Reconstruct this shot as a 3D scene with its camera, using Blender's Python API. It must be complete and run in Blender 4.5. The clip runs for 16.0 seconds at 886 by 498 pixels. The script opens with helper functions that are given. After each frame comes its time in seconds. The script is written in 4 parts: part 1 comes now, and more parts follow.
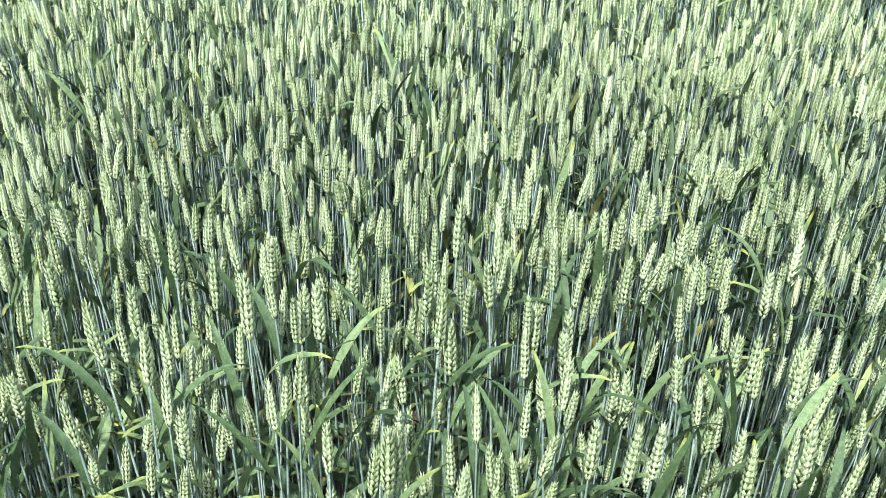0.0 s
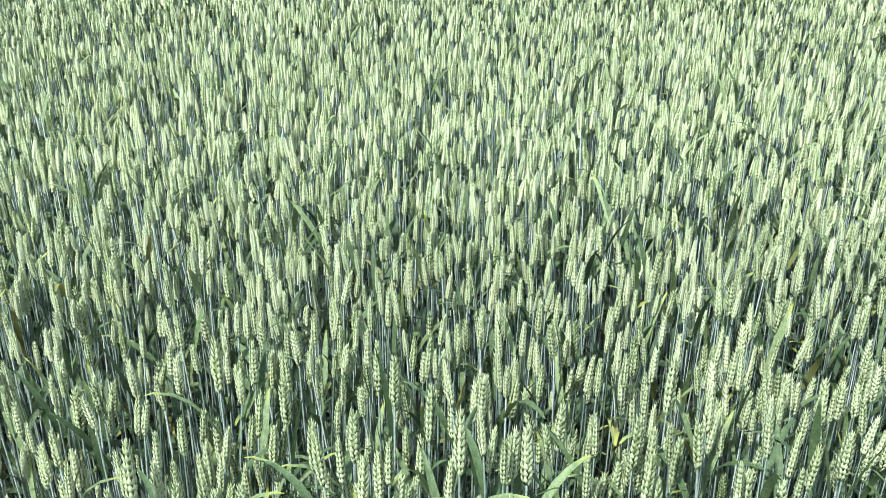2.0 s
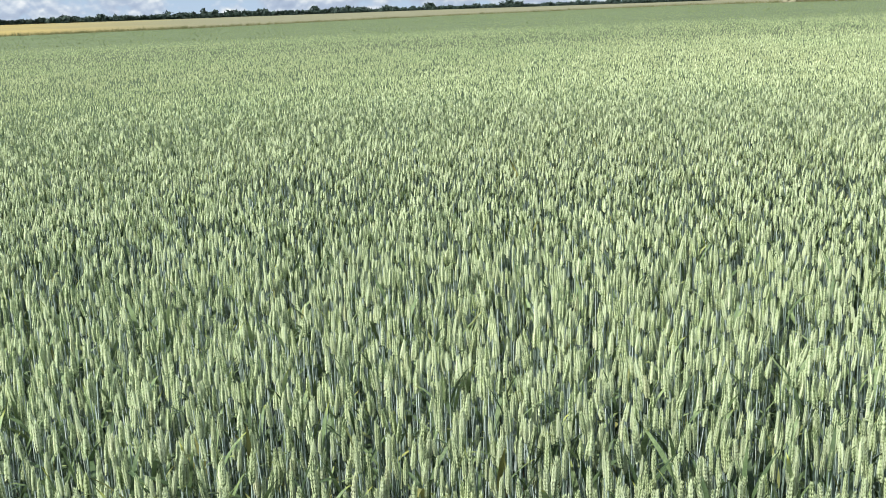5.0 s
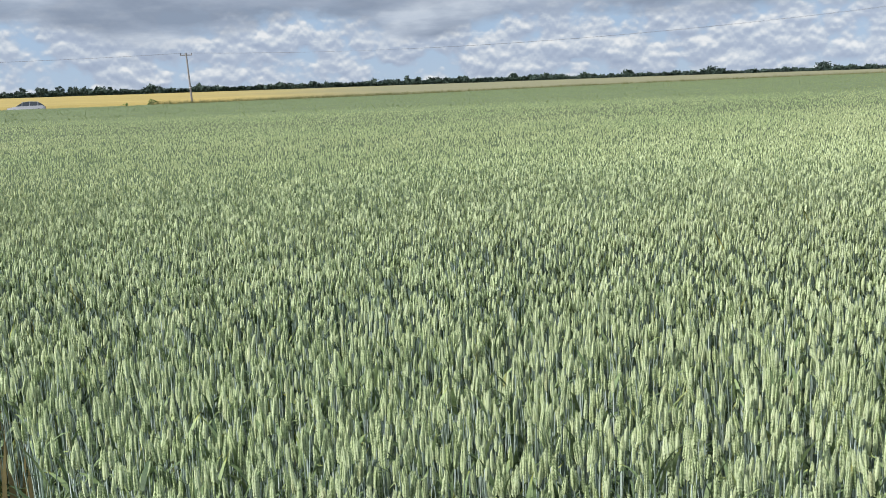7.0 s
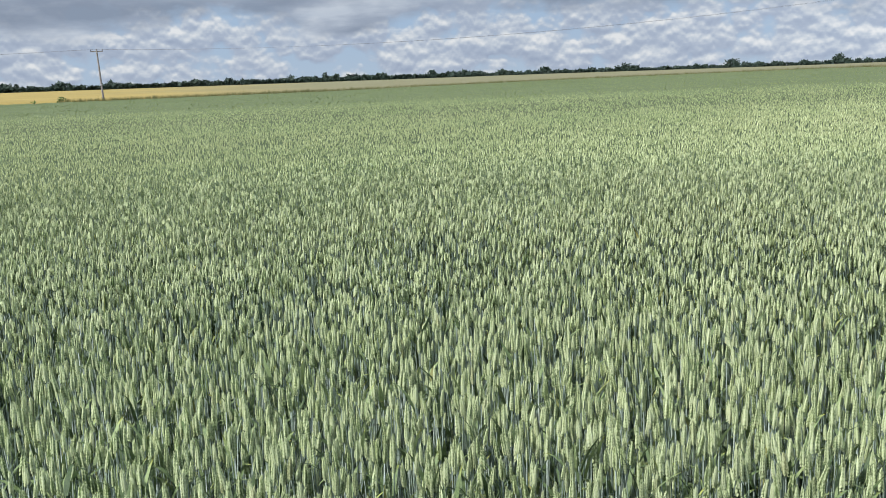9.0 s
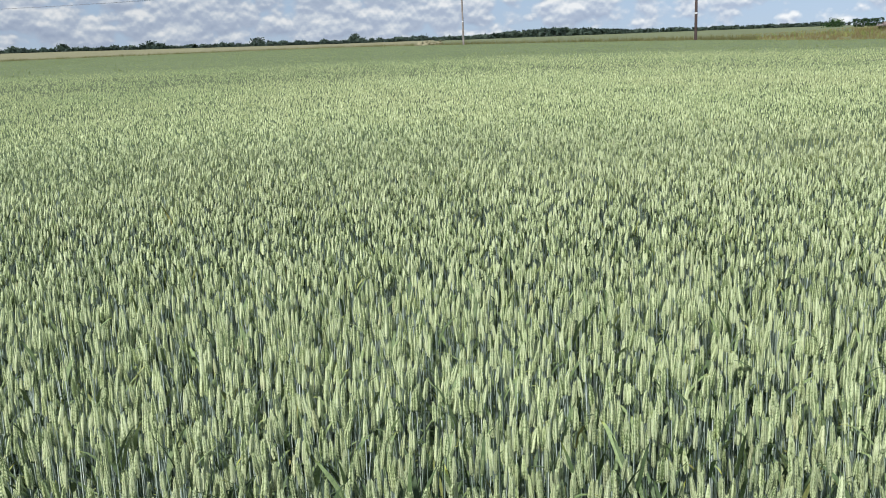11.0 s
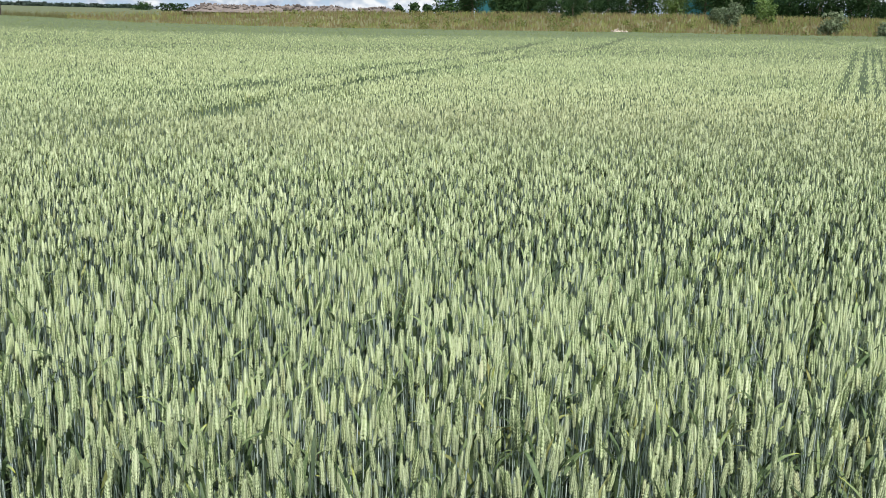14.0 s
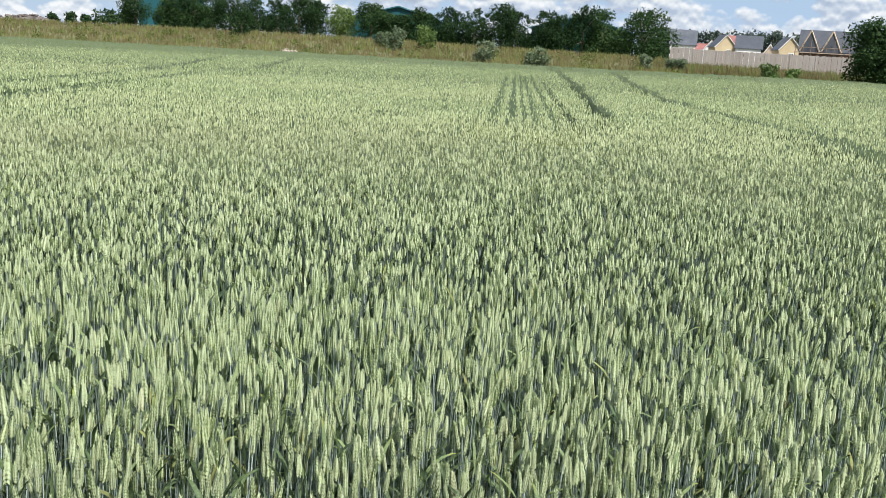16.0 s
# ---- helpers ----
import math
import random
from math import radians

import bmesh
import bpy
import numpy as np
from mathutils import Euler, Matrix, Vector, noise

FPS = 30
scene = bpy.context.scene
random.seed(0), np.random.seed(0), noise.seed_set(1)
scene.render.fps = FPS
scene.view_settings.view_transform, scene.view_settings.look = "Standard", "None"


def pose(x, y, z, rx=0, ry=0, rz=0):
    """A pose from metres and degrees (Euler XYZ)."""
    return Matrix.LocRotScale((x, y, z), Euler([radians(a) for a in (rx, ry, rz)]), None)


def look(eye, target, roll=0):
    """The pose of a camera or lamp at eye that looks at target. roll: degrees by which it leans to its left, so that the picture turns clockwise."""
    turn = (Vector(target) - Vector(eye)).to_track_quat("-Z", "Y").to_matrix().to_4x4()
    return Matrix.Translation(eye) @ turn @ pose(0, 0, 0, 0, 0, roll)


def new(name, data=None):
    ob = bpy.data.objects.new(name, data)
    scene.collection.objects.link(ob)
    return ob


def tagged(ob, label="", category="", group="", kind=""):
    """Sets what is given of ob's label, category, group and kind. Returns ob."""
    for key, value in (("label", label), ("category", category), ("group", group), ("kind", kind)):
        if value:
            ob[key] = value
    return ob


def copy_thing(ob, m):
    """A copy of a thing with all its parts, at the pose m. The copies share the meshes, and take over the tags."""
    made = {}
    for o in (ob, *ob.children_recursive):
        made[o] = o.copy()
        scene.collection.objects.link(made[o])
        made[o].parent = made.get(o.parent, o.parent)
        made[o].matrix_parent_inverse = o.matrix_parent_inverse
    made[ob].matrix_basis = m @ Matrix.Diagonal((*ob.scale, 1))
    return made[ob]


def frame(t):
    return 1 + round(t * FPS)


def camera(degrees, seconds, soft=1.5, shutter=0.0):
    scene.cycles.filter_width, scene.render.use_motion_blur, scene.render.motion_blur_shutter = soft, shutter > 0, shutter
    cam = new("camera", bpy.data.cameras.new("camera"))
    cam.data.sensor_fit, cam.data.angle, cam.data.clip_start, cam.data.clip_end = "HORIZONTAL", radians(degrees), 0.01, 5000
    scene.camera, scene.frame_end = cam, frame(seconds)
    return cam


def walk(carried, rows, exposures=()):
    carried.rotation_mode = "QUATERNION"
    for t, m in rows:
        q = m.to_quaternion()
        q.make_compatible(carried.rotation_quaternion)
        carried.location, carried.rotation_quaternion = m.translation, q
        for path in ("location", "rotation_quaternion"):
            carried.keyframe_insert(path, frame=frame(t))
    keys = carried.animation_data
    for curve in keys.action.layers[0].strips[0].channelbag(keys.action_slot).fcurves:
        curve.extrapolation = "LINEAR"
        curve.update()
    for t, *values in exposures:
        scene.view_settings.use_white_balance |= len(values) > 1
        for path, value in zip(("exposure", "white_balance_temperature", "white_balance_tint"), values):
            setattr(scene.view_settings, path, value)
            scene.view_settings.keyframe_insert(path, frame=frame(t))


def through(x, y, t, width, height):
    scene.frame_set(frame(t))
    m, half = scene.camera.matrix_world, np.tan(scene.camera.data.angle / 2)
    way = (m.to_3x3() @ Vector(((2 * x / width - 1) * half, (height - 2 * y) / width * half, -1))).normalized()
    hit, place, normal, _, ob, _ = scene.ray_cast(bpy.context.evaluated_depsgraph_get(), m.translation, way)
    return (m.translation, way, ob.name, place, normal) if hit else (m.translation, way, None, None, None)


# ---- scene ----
# camera: seconds, place, bearing to the left of +y, pitch up, lean
cam = camera(49.2, 16.0, soft=0.8)
ROWS = [
    (0, 0.001, 0.000, 1.501, -0.69, -33.00, 2.08),
    (0.5, 0.003, -0.033, 1.515, 2.42, -31.29, 1.41),
    (1, -0.005, -0.030, 1.523, 5.44, -29.47, 1.01),
    (1.5, -0.013, -0.026, 1.532, 9.02, -27.62, 0.49),
    (2, -0.022, -0.030, 1.538, 12.67, -25.49, 0.04),
    (2.5, -0.030, -0.039, 1.546, 16.29, -23.42, -0.39),
    (3, -0.037, -0.047, 1.561, 19.75, -21.49, -0.76),
    (3.5, -0.052, -0.054, 1.569, 22.93, -19.42, -1.08),
    (4, -0.060, -0.057, 1.581, 26.13, -17.44, -1.56),
    (4.5, -0.069, -0.058, 1.589, 29.20, -15.47, -1.90),
    (5, -0.082, -0.059, 1.598, 32.31, -13.58, -2.17),
    (5.2, -0.085, -0.059, 1.601, 33.34, -13.01, -2.18),
    (7.3, -0.118, -0.103, 1.619, 44.58, -9.11, -1.98),
    (7.5, -0.123, -0.106, 1.619, 44.91, -9.09, -1.94),
    (8, -0.126, -0.109, 1.621, 44.69, -9.20, -1.97),
    (8.2, -0.125, -0.109, 1.618, 44.19, -9.24, -1.93),
    (10.3, -0.067, -0.140, 1.622, 22.31, -11.29, -2.34),
    (10.5, -0.064, -0.132, 1.621, 19.26, -11.49, -2.17),
    (11, -0.050, -0.118, 1.619, 11.91, -11.93, -2.00),
    (11.5, -0.033, -0.112, 1.615, 4.64, -12.43, -1.51),
    (12, -0.014, -0.111, 1.613, -2.24, -12.95, -1.14),
    (12.5, 0.008, -0.112, 1.608, -8.87, -13.39, -0.59),
    (13, 0.032, -0.106, 1.605, -15.25, -13.62, 0.02),
    (13.5, 0.042, -0.105, 1.610, -21.29, -13.59, 0.70),
    (14, 0.055, -0.107, 1.611, -27.09, -13.26, 1.39),
    (14.5, 0.064, -0.115, 1.612, -32.50, -12.74, 2.02),
    (15, 0.068, -0.119, 1.611, -37.17, -12.22, 2.68),
    (15.5, 0.076, -0.123, 1.609, -41.99, -11.73, 3.32),
    (16, 0.081, -0.127, 1.611, -46.43, -11.33, 3.72),
]
# the phone's own exposure and white balance: seconds, stops, kelvin, tint
EXPOSURES = [(0.0, 1.60, 5900, 7), (2.5, 1.54, 5900, 7), (5.0, 1.24, 6300, 8), (8.0, 1.01, 6350, 9), (11.5, 0.93, 6350, 9), (16.0, 0.96, 6380, 9)]
walk(cam, [(t, pose(x, y, z, 90 + pitch, 0, yaw) @ pose(0, 0, 0, 0, 0, roll)) for t, x, y, z, yaw, pitch, roll in ROWS], EXPOSURES)

# ---- light: a broken cloud sky with the sun high behind the walk ----
SUN_BEARING, SUN_HEIGHT = 162.0, 54.0   # degrees to the left of +y, above the horizon
SUN_POWER, SKY_POWER = 4.4, 0.074


def bearing(deg, dist, z=0.0):
    """A place at a bearing (degrees left of +y) and distance from the start."""
    return Vector((-math.sin(radians(deg)) * dist, math.cos(radians(deg)) * dist, z))


class Nodes:
    """A short way to write node trees."""

    def __init__(self, tree):
        self.t = tree

    def put(self, kind, link=None, **sets):
        n = self.t.nodes.new(kind)
        for k, v in sets.items():
            if k in n.bl_rna.properties:
                if k == "operation":
                    n.operation = v
                elif k == "data_type":
                    n.data_type = v
                elif k == "blend_type":
                    n.blend_type = v
                elif k == "attribute_name":
                    n.attribute_name = v
        for k, v in (link or {}).items():
            if isinstance(v, bpy.types.NodeSocket):
                self.t.links.new(v, n.inputs[k])
            else:
                n.inputs[k].default_value = v
        return n

    def math(self, op, a, b=0.0, clamp=False):
        n = self.put("ShaderNodeMath", {0: a, 1: b}, operation=op)
        n.use_clamp = clamp
        return n.outputs[0]

    def mix(self, f, a, b, blend="MIX"):
        n = self.put("ShaderNodeMix", data_type="RGBA", blend_type=blend)
        for key, v in ((0, f), (6, a), (7, b)):
            if isinstance(v, bpy.types.NodeSocket):
                self.t.links.new(v, n.inputs[key])
            else:
                n.inputs[key].default_value = (*v, 1) if isinstance(v, tuple) and len(v) == 3 else v
        return n.outputs[2]

    def noise(self, vec, scale, detail=4.0, rough=0.55, distort=0.0):
        link = {"Scale": scale, "Detail": detail, "Roughness": rough, "Distortion": distort}
        if vec is not None:
            link["Vector"] = vec
        return self.put("ShaderNodeTexNoise", link).outputs["Fac"]

    def span(self, v, a, b, lo=0.0, hi=1.0):
        n = self.put("ShaderNodeMapRange", {0: v, 1: a, 2: b, 3: lo, 4: hi})
        return n.outputs[0]

    def ramp(self, f, *stops):
        n = self.put("ShaderNodeValToRGB", {0: f})
        el = n.color_ramp.elements
        while len(el) < len(stops):
            el.new(0.5)
        for e, (p, c) in zip(el, stops):
            e.position, e.color = p, (*c, 1)
        return n.outputs[0]


world = bpy.data.worlds.new("sky")
scene.world = world
world.use_nodes = True
world.node_tree.nodes.clear()
W = Nodes(world.node_tree)
sky = W.put("ShaderNodeTexSky")
sky.sky_type, sky.sun_disc = "NISHITA", False
sky.sun_elevation, sky.sun_rotation = radians(SUN_HEIGHT), radians(-SUN_BEARING)
sky.air_density, sky.dust_density = 1.0, 1.2
way = W.put("ShaderNodeTexCoord").outputs["Generated"]
axes = W.put("ShaderNodeSeparateXYZ", {0: way}).outputs
side_deg = W.math("MULTIPLY", W.math("ARCTAN2", W.math("MULTIPLY", axes[0], -1.0), axes[1]), 57.3)
up_deg = W.math("MULTIPLY", W.math("ARCSINE", axes[2]), 57.3)


def sky_spot(wide, tall, raise_by=0.0, seed=0.0):
    """Sky coordinates in cells that many degrees wide and tall."""
    return W.put("ShaderNodeCombineXYZ", {0: W.math("DIVIDE", side_deg, wide), 1: W.math("DIVIDE", W.math("ADD", up_deg, raise_by), tall), 2: seed}).outputs[0]


def heaps(raise_by):
    """Heaped cloud: loose masses that carry round heads."""
    loose = W.noise(sky_spot(4.0, 2.6, raise_by, 3.0), 1.0, 4.0, 0.5)
    n = W.put("ShaderNodeTexVoronoi", {"Vector": sky_spot(1.7, 1.3, raise_by, 7.0), "Scale": 1.0, "Detail": 3.0, "Roughness": 0.45})
    n.normalize = True
    return W.math("ADD", W.math("MULTIPLY", loose, 0.9), W.math("MULTIPLY", W.math("SUBTRACT", 0.42, n.outputs["Distance"]), 0.75))


left_ = W.span(W.put("ShaderNodeVectorMath", {0: way, 1: tuple(bearing(60, 1.0))}, operation="DOT_PRODUCT").outputs["Value"], 0.35, 0.85)
heap_, heap_over = heaps(0.0), heaps(0.22)
fine_up = W.noise(sky_spot(0.9, 0.7, 0.0, 11.0), 1.0, 4.0, 0.55)
# small heaps with lit heads and grey feet
cover = W.span(W.math("ADD", heap_, W.math("ADD", W.span(up_deg, 0.0, 3.0, -0.02, 0.03), W.span(left_, 0.2, 1.0, -0.045, 0.0))), 0.42, 0.51)
lift_ = W.math("ADD", W.math("MULTIPLY", W.math("SUBTRACT", heap_, heap_over), 4.2), W.math("MULTIPLY", W.math("SUBTRACT", fine_up, 0.5), 0.35))
heap_tone = W.math("ADD", lift_, W.span(left_, 0.0, 1.0, 0.54, 0.45), True)
heap_colour = W.ramp(heap_tone, (0.0, (0.70, 0.82, 1.06)), (0.38, (0.88, 1.00, 1.22)), (0.62, (1.22, 1.31, 1.44)), (0.88, (1.72, 1.72, 1.72)))
# the grey bank that hangs over the left of the field
bank_edge = W.math("ADD", W.noise(sky_spot(14.0, 5.0, 0.0, 19.0), 1.0, 5.0, 0.5), W.math("MULTIPLY", W.math("SUBTRACT", fine_up, 0.5), 0.12))
bank = W.span(W.math("ADD", up_deg, W.math("MULTIPLY", W.math("SUBTRACT", bank_edge, 0.5), 9.0)), 3.2, 4.3)
bank = W.math("MULTIPLY", bank, W.span(left_, 0.0, 0.6))
bank_tone = W.noise(sky_spot(7.0, 1.9, 0.0, 23.0), 1.0, 5.0, 0.52)
bank_colour = W.ramp(bank_tone, (0.36, (0.52, 0.62, 0.80)), (0.52, (0.72, 0.83, 1.02)), (0.66, (1.10, 1.21, 1.38)))
# pale haze at the horizon, blue between the clouds
gap = W.mix(W.span(up_deg, 0.0, 3.5), (0.92, 1.12, 1.36), (0.80, 1.06, 1.40))
clouds = W.mix(W.math("MULTIPLY", cover, 0.92), gap, heap_colour)
clouds = W.mix(W.math("MULTIPLY", bank, 0.90), clouds, bank_colour)
# clouds overhead and near the sun are lit through
to_sun = bearing(SUN_BEARING, math.cos(radians(SUN_HEIGHT)), math.sin(radians(SUN_HEIGHT)))
near_sun = W.math("MAXIMUM", W.put("ShaderNodeVectorMath", {0: way, 1: tuple(to_sun)}, operation="DOT_PRODUCT").outputs["Value"], 0.0)
glow = W.math("ADD", W.span(left_, 0.0, 1.0, 4.0, 3.2), W.math("ADD", W.math("MULTIPLY", W.math("POWER", near_sun, 4.0), 3.0), W.span(axes[2], 0.12, 0.75, 0.0, 3.2)))
lit = W.put("ShaderNodeVectorMath", {0: clouds, 1: W.put("ShaderNodeCombineXYZ", {0: glow, 1: glow, 2: glow}).outputs[0]}, operation="MULTIPLY").outputs[0]
clear = W.mix(1.0, sky.outputs[0], (0.62, 0.72, 0.88), "MULTIPLY")
both = W.mix(W.math("MULTIPLY", W.span(up_deg, 12.0, 40.0), W.span(cover, 0.0, 1.0, 0.8, 0.15)), lit, clear)
back = W.put("ShaderNodeBackground", {"Color": both, "Strength": SKY_POWER})
W.put("ShaderNodeOutputWorld", {"Surface": back.outputs[0]})

lamp = bpy.data.lights.new("sun", "SUN")
lamp.energy, lamp.angle, lamp.color = SUN_POWER, radians(2.0), (1.0, 0.96, 0.90)
sun = new("sun", lamp)
sun.matrix_world = look(bearing(SUN_BEARING, 50, 50 * math.tan(radians(SUN_HEIGHT))), (0, 0, 0))

# ---- materials ----
def material(name):
    m = bpy.data.materials.new(name)
    m.use_nodes = True
    m.node_tree.nodes.clear()
    return m, Nodes(m.node_tree)


def finish(n, colour, rough=0.6, bump=None, depth=0.3, spec=0.3, through=0.0, metal=0.0):
    """Surface of one colour socket, with bump and, for leaves, light shining through."""
    link = {"Base Color": colour if isinstance(colour, bpy.types.NodeSocket) else (*colour, 1), "Roughness": rough, "Specular IOR Level": spec, "Metallic": metal}
    if bump is not None:
        link["Normal"] = n.put("ShaderNodeBump", {"Height": bump, "Strength": depth, "Distance": 0.02}).outputs[0]
    out = n.put("ShaderNodeBsdfPrincipled", link).outputs[0]
    if through:
        t = n.put("ShaderNodeBsdfTranslucent", {"Color": link["Base Color"]}).outputs[0]
        out = n.put("ShaderNodeMixShader", {0: through, 1: out, 2: t}).outputs[0]
    n.put("ShaderNodeOutputMaterial", {"Surface": out})


def plant_mat(name, dark, mid, pale, ripe, rough, spec, through, tip=None, tone_shade=0.0):
    """Crop surface: tone and ripeness differ from plant to plant, grain and wax within one, ears with shade-dark floret
    feet.
    """
    m, n = material(name)
    tone = n.put("ShaderNodeAttribute", attribute_name="tone").outputs["Fac"]
    age = n.put("ShaderNodeAttribute", attribute_name="ripe").outputs["Fac"]
    along = n.put("ShaderNodeAttribute", attribute_name="along").outputs["Fac"]
    own = n.put("ShaderNodeObjectInfo").outputs["Random"]
    isle = n.put("ShaderNodeNewGeometry").outputs["Random Per Island"]
    place = n.put("ShaderNodeNewGeometry").outputs["Position"]
    t = n.math("ADD", tone, n.math("MULTIPLY", n.math("SUBTRACT", own, 0.5), 0.25))
    t = n.math("ADD", t, n.math("MULTIPLY", n.math("SUBTRACT", isle, 0.5), 0.22))
    grain = n.noise(place, 420.0, 3.0)
    t = n.math("ADD", t, n.math("MULTIPLY", n.math("SUBTRACT", grain, 0.5), 0.5))
    lumps = n.noise(place, 140.0, 2.0)
    t = n.math("ADD", t, n.math("MULTIPLY", n.math("SUBTRACT", lumps, 0.5), 1.0 if tone_shade else 0.6))
    # floret feet greener and shade-dark, tips paler, all put into the colour
    if tone_shade:
        t = n.math("ADD", t, n.math("MULTIPLY", n.math("SUBTRACT", along, 0.5), tone_shade))
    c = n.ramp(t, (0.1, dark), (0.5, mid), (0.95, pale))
    if tone_shade:
        c = n.mix(n.math("MULTIPLY", n.span(n.noise(place, 11.0, 3.0), 0.50, 0.70), 0.22), c, (0.375, 0.440, 0.150))
    c = n.mix(n.math("MULTIPLY", age, 0.65, True), c, ripe)
    if tip:
        worn = n.math("MULTIPLY", n.span(along, 0.72, 1.0), n.span(tone, 0.55, 0.8))
        c = n.mix(worn, c, tip)
    finish(n, c, rough, grain, 0.25, spec, through)
    return m


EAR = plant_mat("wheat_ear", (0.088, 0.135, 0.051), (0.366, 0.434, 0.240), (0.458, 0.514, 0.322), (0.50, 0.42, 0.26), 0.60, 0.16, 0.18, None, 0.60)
STEM = plant_mat("wheat_stem", (0.065, 0.098, 0.074), (0.18, 0.235, 0.195), (0.42, 0.49, 0.455), (0.40, 0.34, 0.20), 0.45, 0.4, 0.0)
LEAF = plant_mat("wheat_leaf", (0.024, 0.047, 0.019), (0.070, 0.110, 0.045), (0.20, 0.265, 0.116), (0.42, 0.36, 0.09), 0.50, 0.30, 0.28, (0.42, 0.42, 0.06))


def mottled(name, a, b, c, scale, rough=0.9, depth=0.5, fine=14.0, spec=0.2, through=0.0):
    """A natural surface of three colours at two scales."""
    m, n = material(name)
    p = n.put("ShaderNodeNewGeometry").outputs["Position"]
    large, small = n.noise(p, scale, 5.0, 0.6), n.noise(p, scale * fine, 5.0, 0.65)
    own = n.put("ShaderNodeObjectInfo").outputs["Random"]
    isle = n.put("ShaderNodeNewGeometry").outputs["Random Per Island"]
    f = n.math("ADD", n.math("MULTIPLY", large, 0.5), n.math("MULTIPLY", small, 0.5))
    f = n.math("ADD", f, n.math("MULTIPLY", n.math("SUBTRACT", n.math("ADD", own, isle), 1.0), 0.16))
    finish(n, n.ramp(f, (0.3, a), (0.5, b), (0.7, c)), rough, small, depth, spec, through)
    return m


SOIL = mottled("soil", (0.07, 0.05, 0.033), (0.12, 0.088, 0.06), (0.19, 0.15, 0.10), 1.2)
LAND = mottled("rough_grass_ground", (0.06, 0.068, 0.028), (0.095, 0.098, 0.043), (0.14, 0.13, 0.065), 0.08)
# understorey and far sheets: shade among leaves and ears mixed into the colour
SHADE_CANOPY = mottled("wheat_understorey", (0.014, 0.025, 0.010), (0.030, 0.047, 0.019), (0.066, 0.088, 0.036), 1.5, 0.8, 1.0, 12.0)
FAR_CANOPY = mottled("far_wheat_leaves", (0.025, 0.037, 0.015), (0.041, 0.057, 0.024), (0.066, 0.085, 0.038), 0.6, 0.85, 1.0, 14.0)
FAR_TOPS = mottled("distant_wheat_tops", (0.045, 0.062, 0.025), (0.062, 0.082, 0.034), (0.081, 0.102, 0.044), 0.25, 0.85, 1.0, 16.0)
DRY = mottled("dry_grass", (0.12, 0.10, 0.046), (0.175, 0.145, 0.068), (0.24, 0.20, 0.105), 0.25, 0.8, 0.2, 12, 0.1, 0.45)
HAY = mottled("seeding_grass", (0.085, 0.090, 0.034), (0.125, 0.125, 0.052), (0.18, 0.17, 0.08), 0.12, 0.8, 0.2, 12, 0.1, 0.4)
VERGE = mottled("green_grass", (0.10, 0.14, 0.04), (0.19, 0.22, 0.07), (0.32, 0.31, 0.12), 0.25, 0.8, 0.2, 12, 0.1, 0.45)
PASTURE = mottled("dull_pasture", (0.050, 0.062, 0.027), (0.072, 0.083, 0.037), (0.10, 0.107, 0.053), 0.05, 0.85, 0.3, 40)
LEAVES = mottled("dark_foliage", (0.010, 0.024, 0.009), (0.020, 0.043, 0.014), (0.044, 0.080, 0.027), 0.6, 0.8, 0.2, 8, 0.08, 0.2)
LIGHT_LEAVES = mottled("bright_foliage", (0.035, 0.07, 0.014), (0.07, 0.12, 0.026), (0.13, 0.19, 0.048), 0.6, 0.6, 0.2, 8, 0.3, 0.25)
GREY_LEAVES = mottled("grey_foliage", (0.055, 0.082, 0.040), (0.10, 0.135, 0.068), (0.165, 0.20, 0.11), 0.6, 0.6, 0.2, 8, 0.3, 0.25)
# far foliage turned bluer: the haze of distance is in its colour
HAZED_LEAVES = mottled("hazed_foliage", (0.016, 0.028, 0.022), (0.026, 0.042, 0.031), (0.042, 0.060, 0.042), 0.05, 0.7, 0.2, 10, 0.2)
BARK = mottled("bark", (0.06, 0.045, 0.03), (0.11, 0.085, 0.06), (0.17, 0.14, 0.10), 3.0)
POLE_WOOD = mottled("weathered_pole_wood", (0.11, 0.095, 0.09), (0.18, 0.16, 0.15), (0.27, 0.245, 0.23), 2.0)
DARK_POLE = mottled("creosoted_pole_wood", (0.025, 0.018, 0.016), (0.045, 0.032, 0.030), (0.075, 0.055, 0.05), 2.0)
RUBBLE = mottled("broken_concrete", (0.040, 0.033, 0.029), (0.075, 0.062, 0.055), (0.15, 0.125, 0.11), 0.5, 0.9, 0.6, 10)
LIMESTONE = mottled("pale_stone", (0.17, 0.145, 0.11), (0.24, 0.205, 0.16), (0.32, 0.28, 0.225), 1.5, 0.9, 0.5)
FENCE = mottled("grey_fence_boards", (0.27, 0.235, 0.21), (0.31, 0.275, 0.247), (0.36, 0.322, 0.29), 0.5, 0.85, 0.3, 16)
TEAL = mottled("teal_cladding", (0.008, 0.050, 0.060), (0.011, 0.064, 0.074), (0.017, 0.080, 0.092), 0.3, 0.5, 0.1)
BRICK = mottled("buff_brick", (0.33, 0.265, 0.165), (0.40, 0.32, 0.205), (0.47, 0.385, 0.255), 0.6, 0.9, 0.2, 25)
RENDERED = mottled("pale_render", (0.55, 0.54, 0.52), (0.64, 0.63, 0.61), (0.72, 0.71, 0.69), 0.4, 0.9, 0.1)
SLATE = mottled("grey_slate", (0.04, 0.044, 0.054), (0.06, 0.066, 0.078), (0.09, 0.097, 0.11), 0.6, 0.6, 0.2, 12)
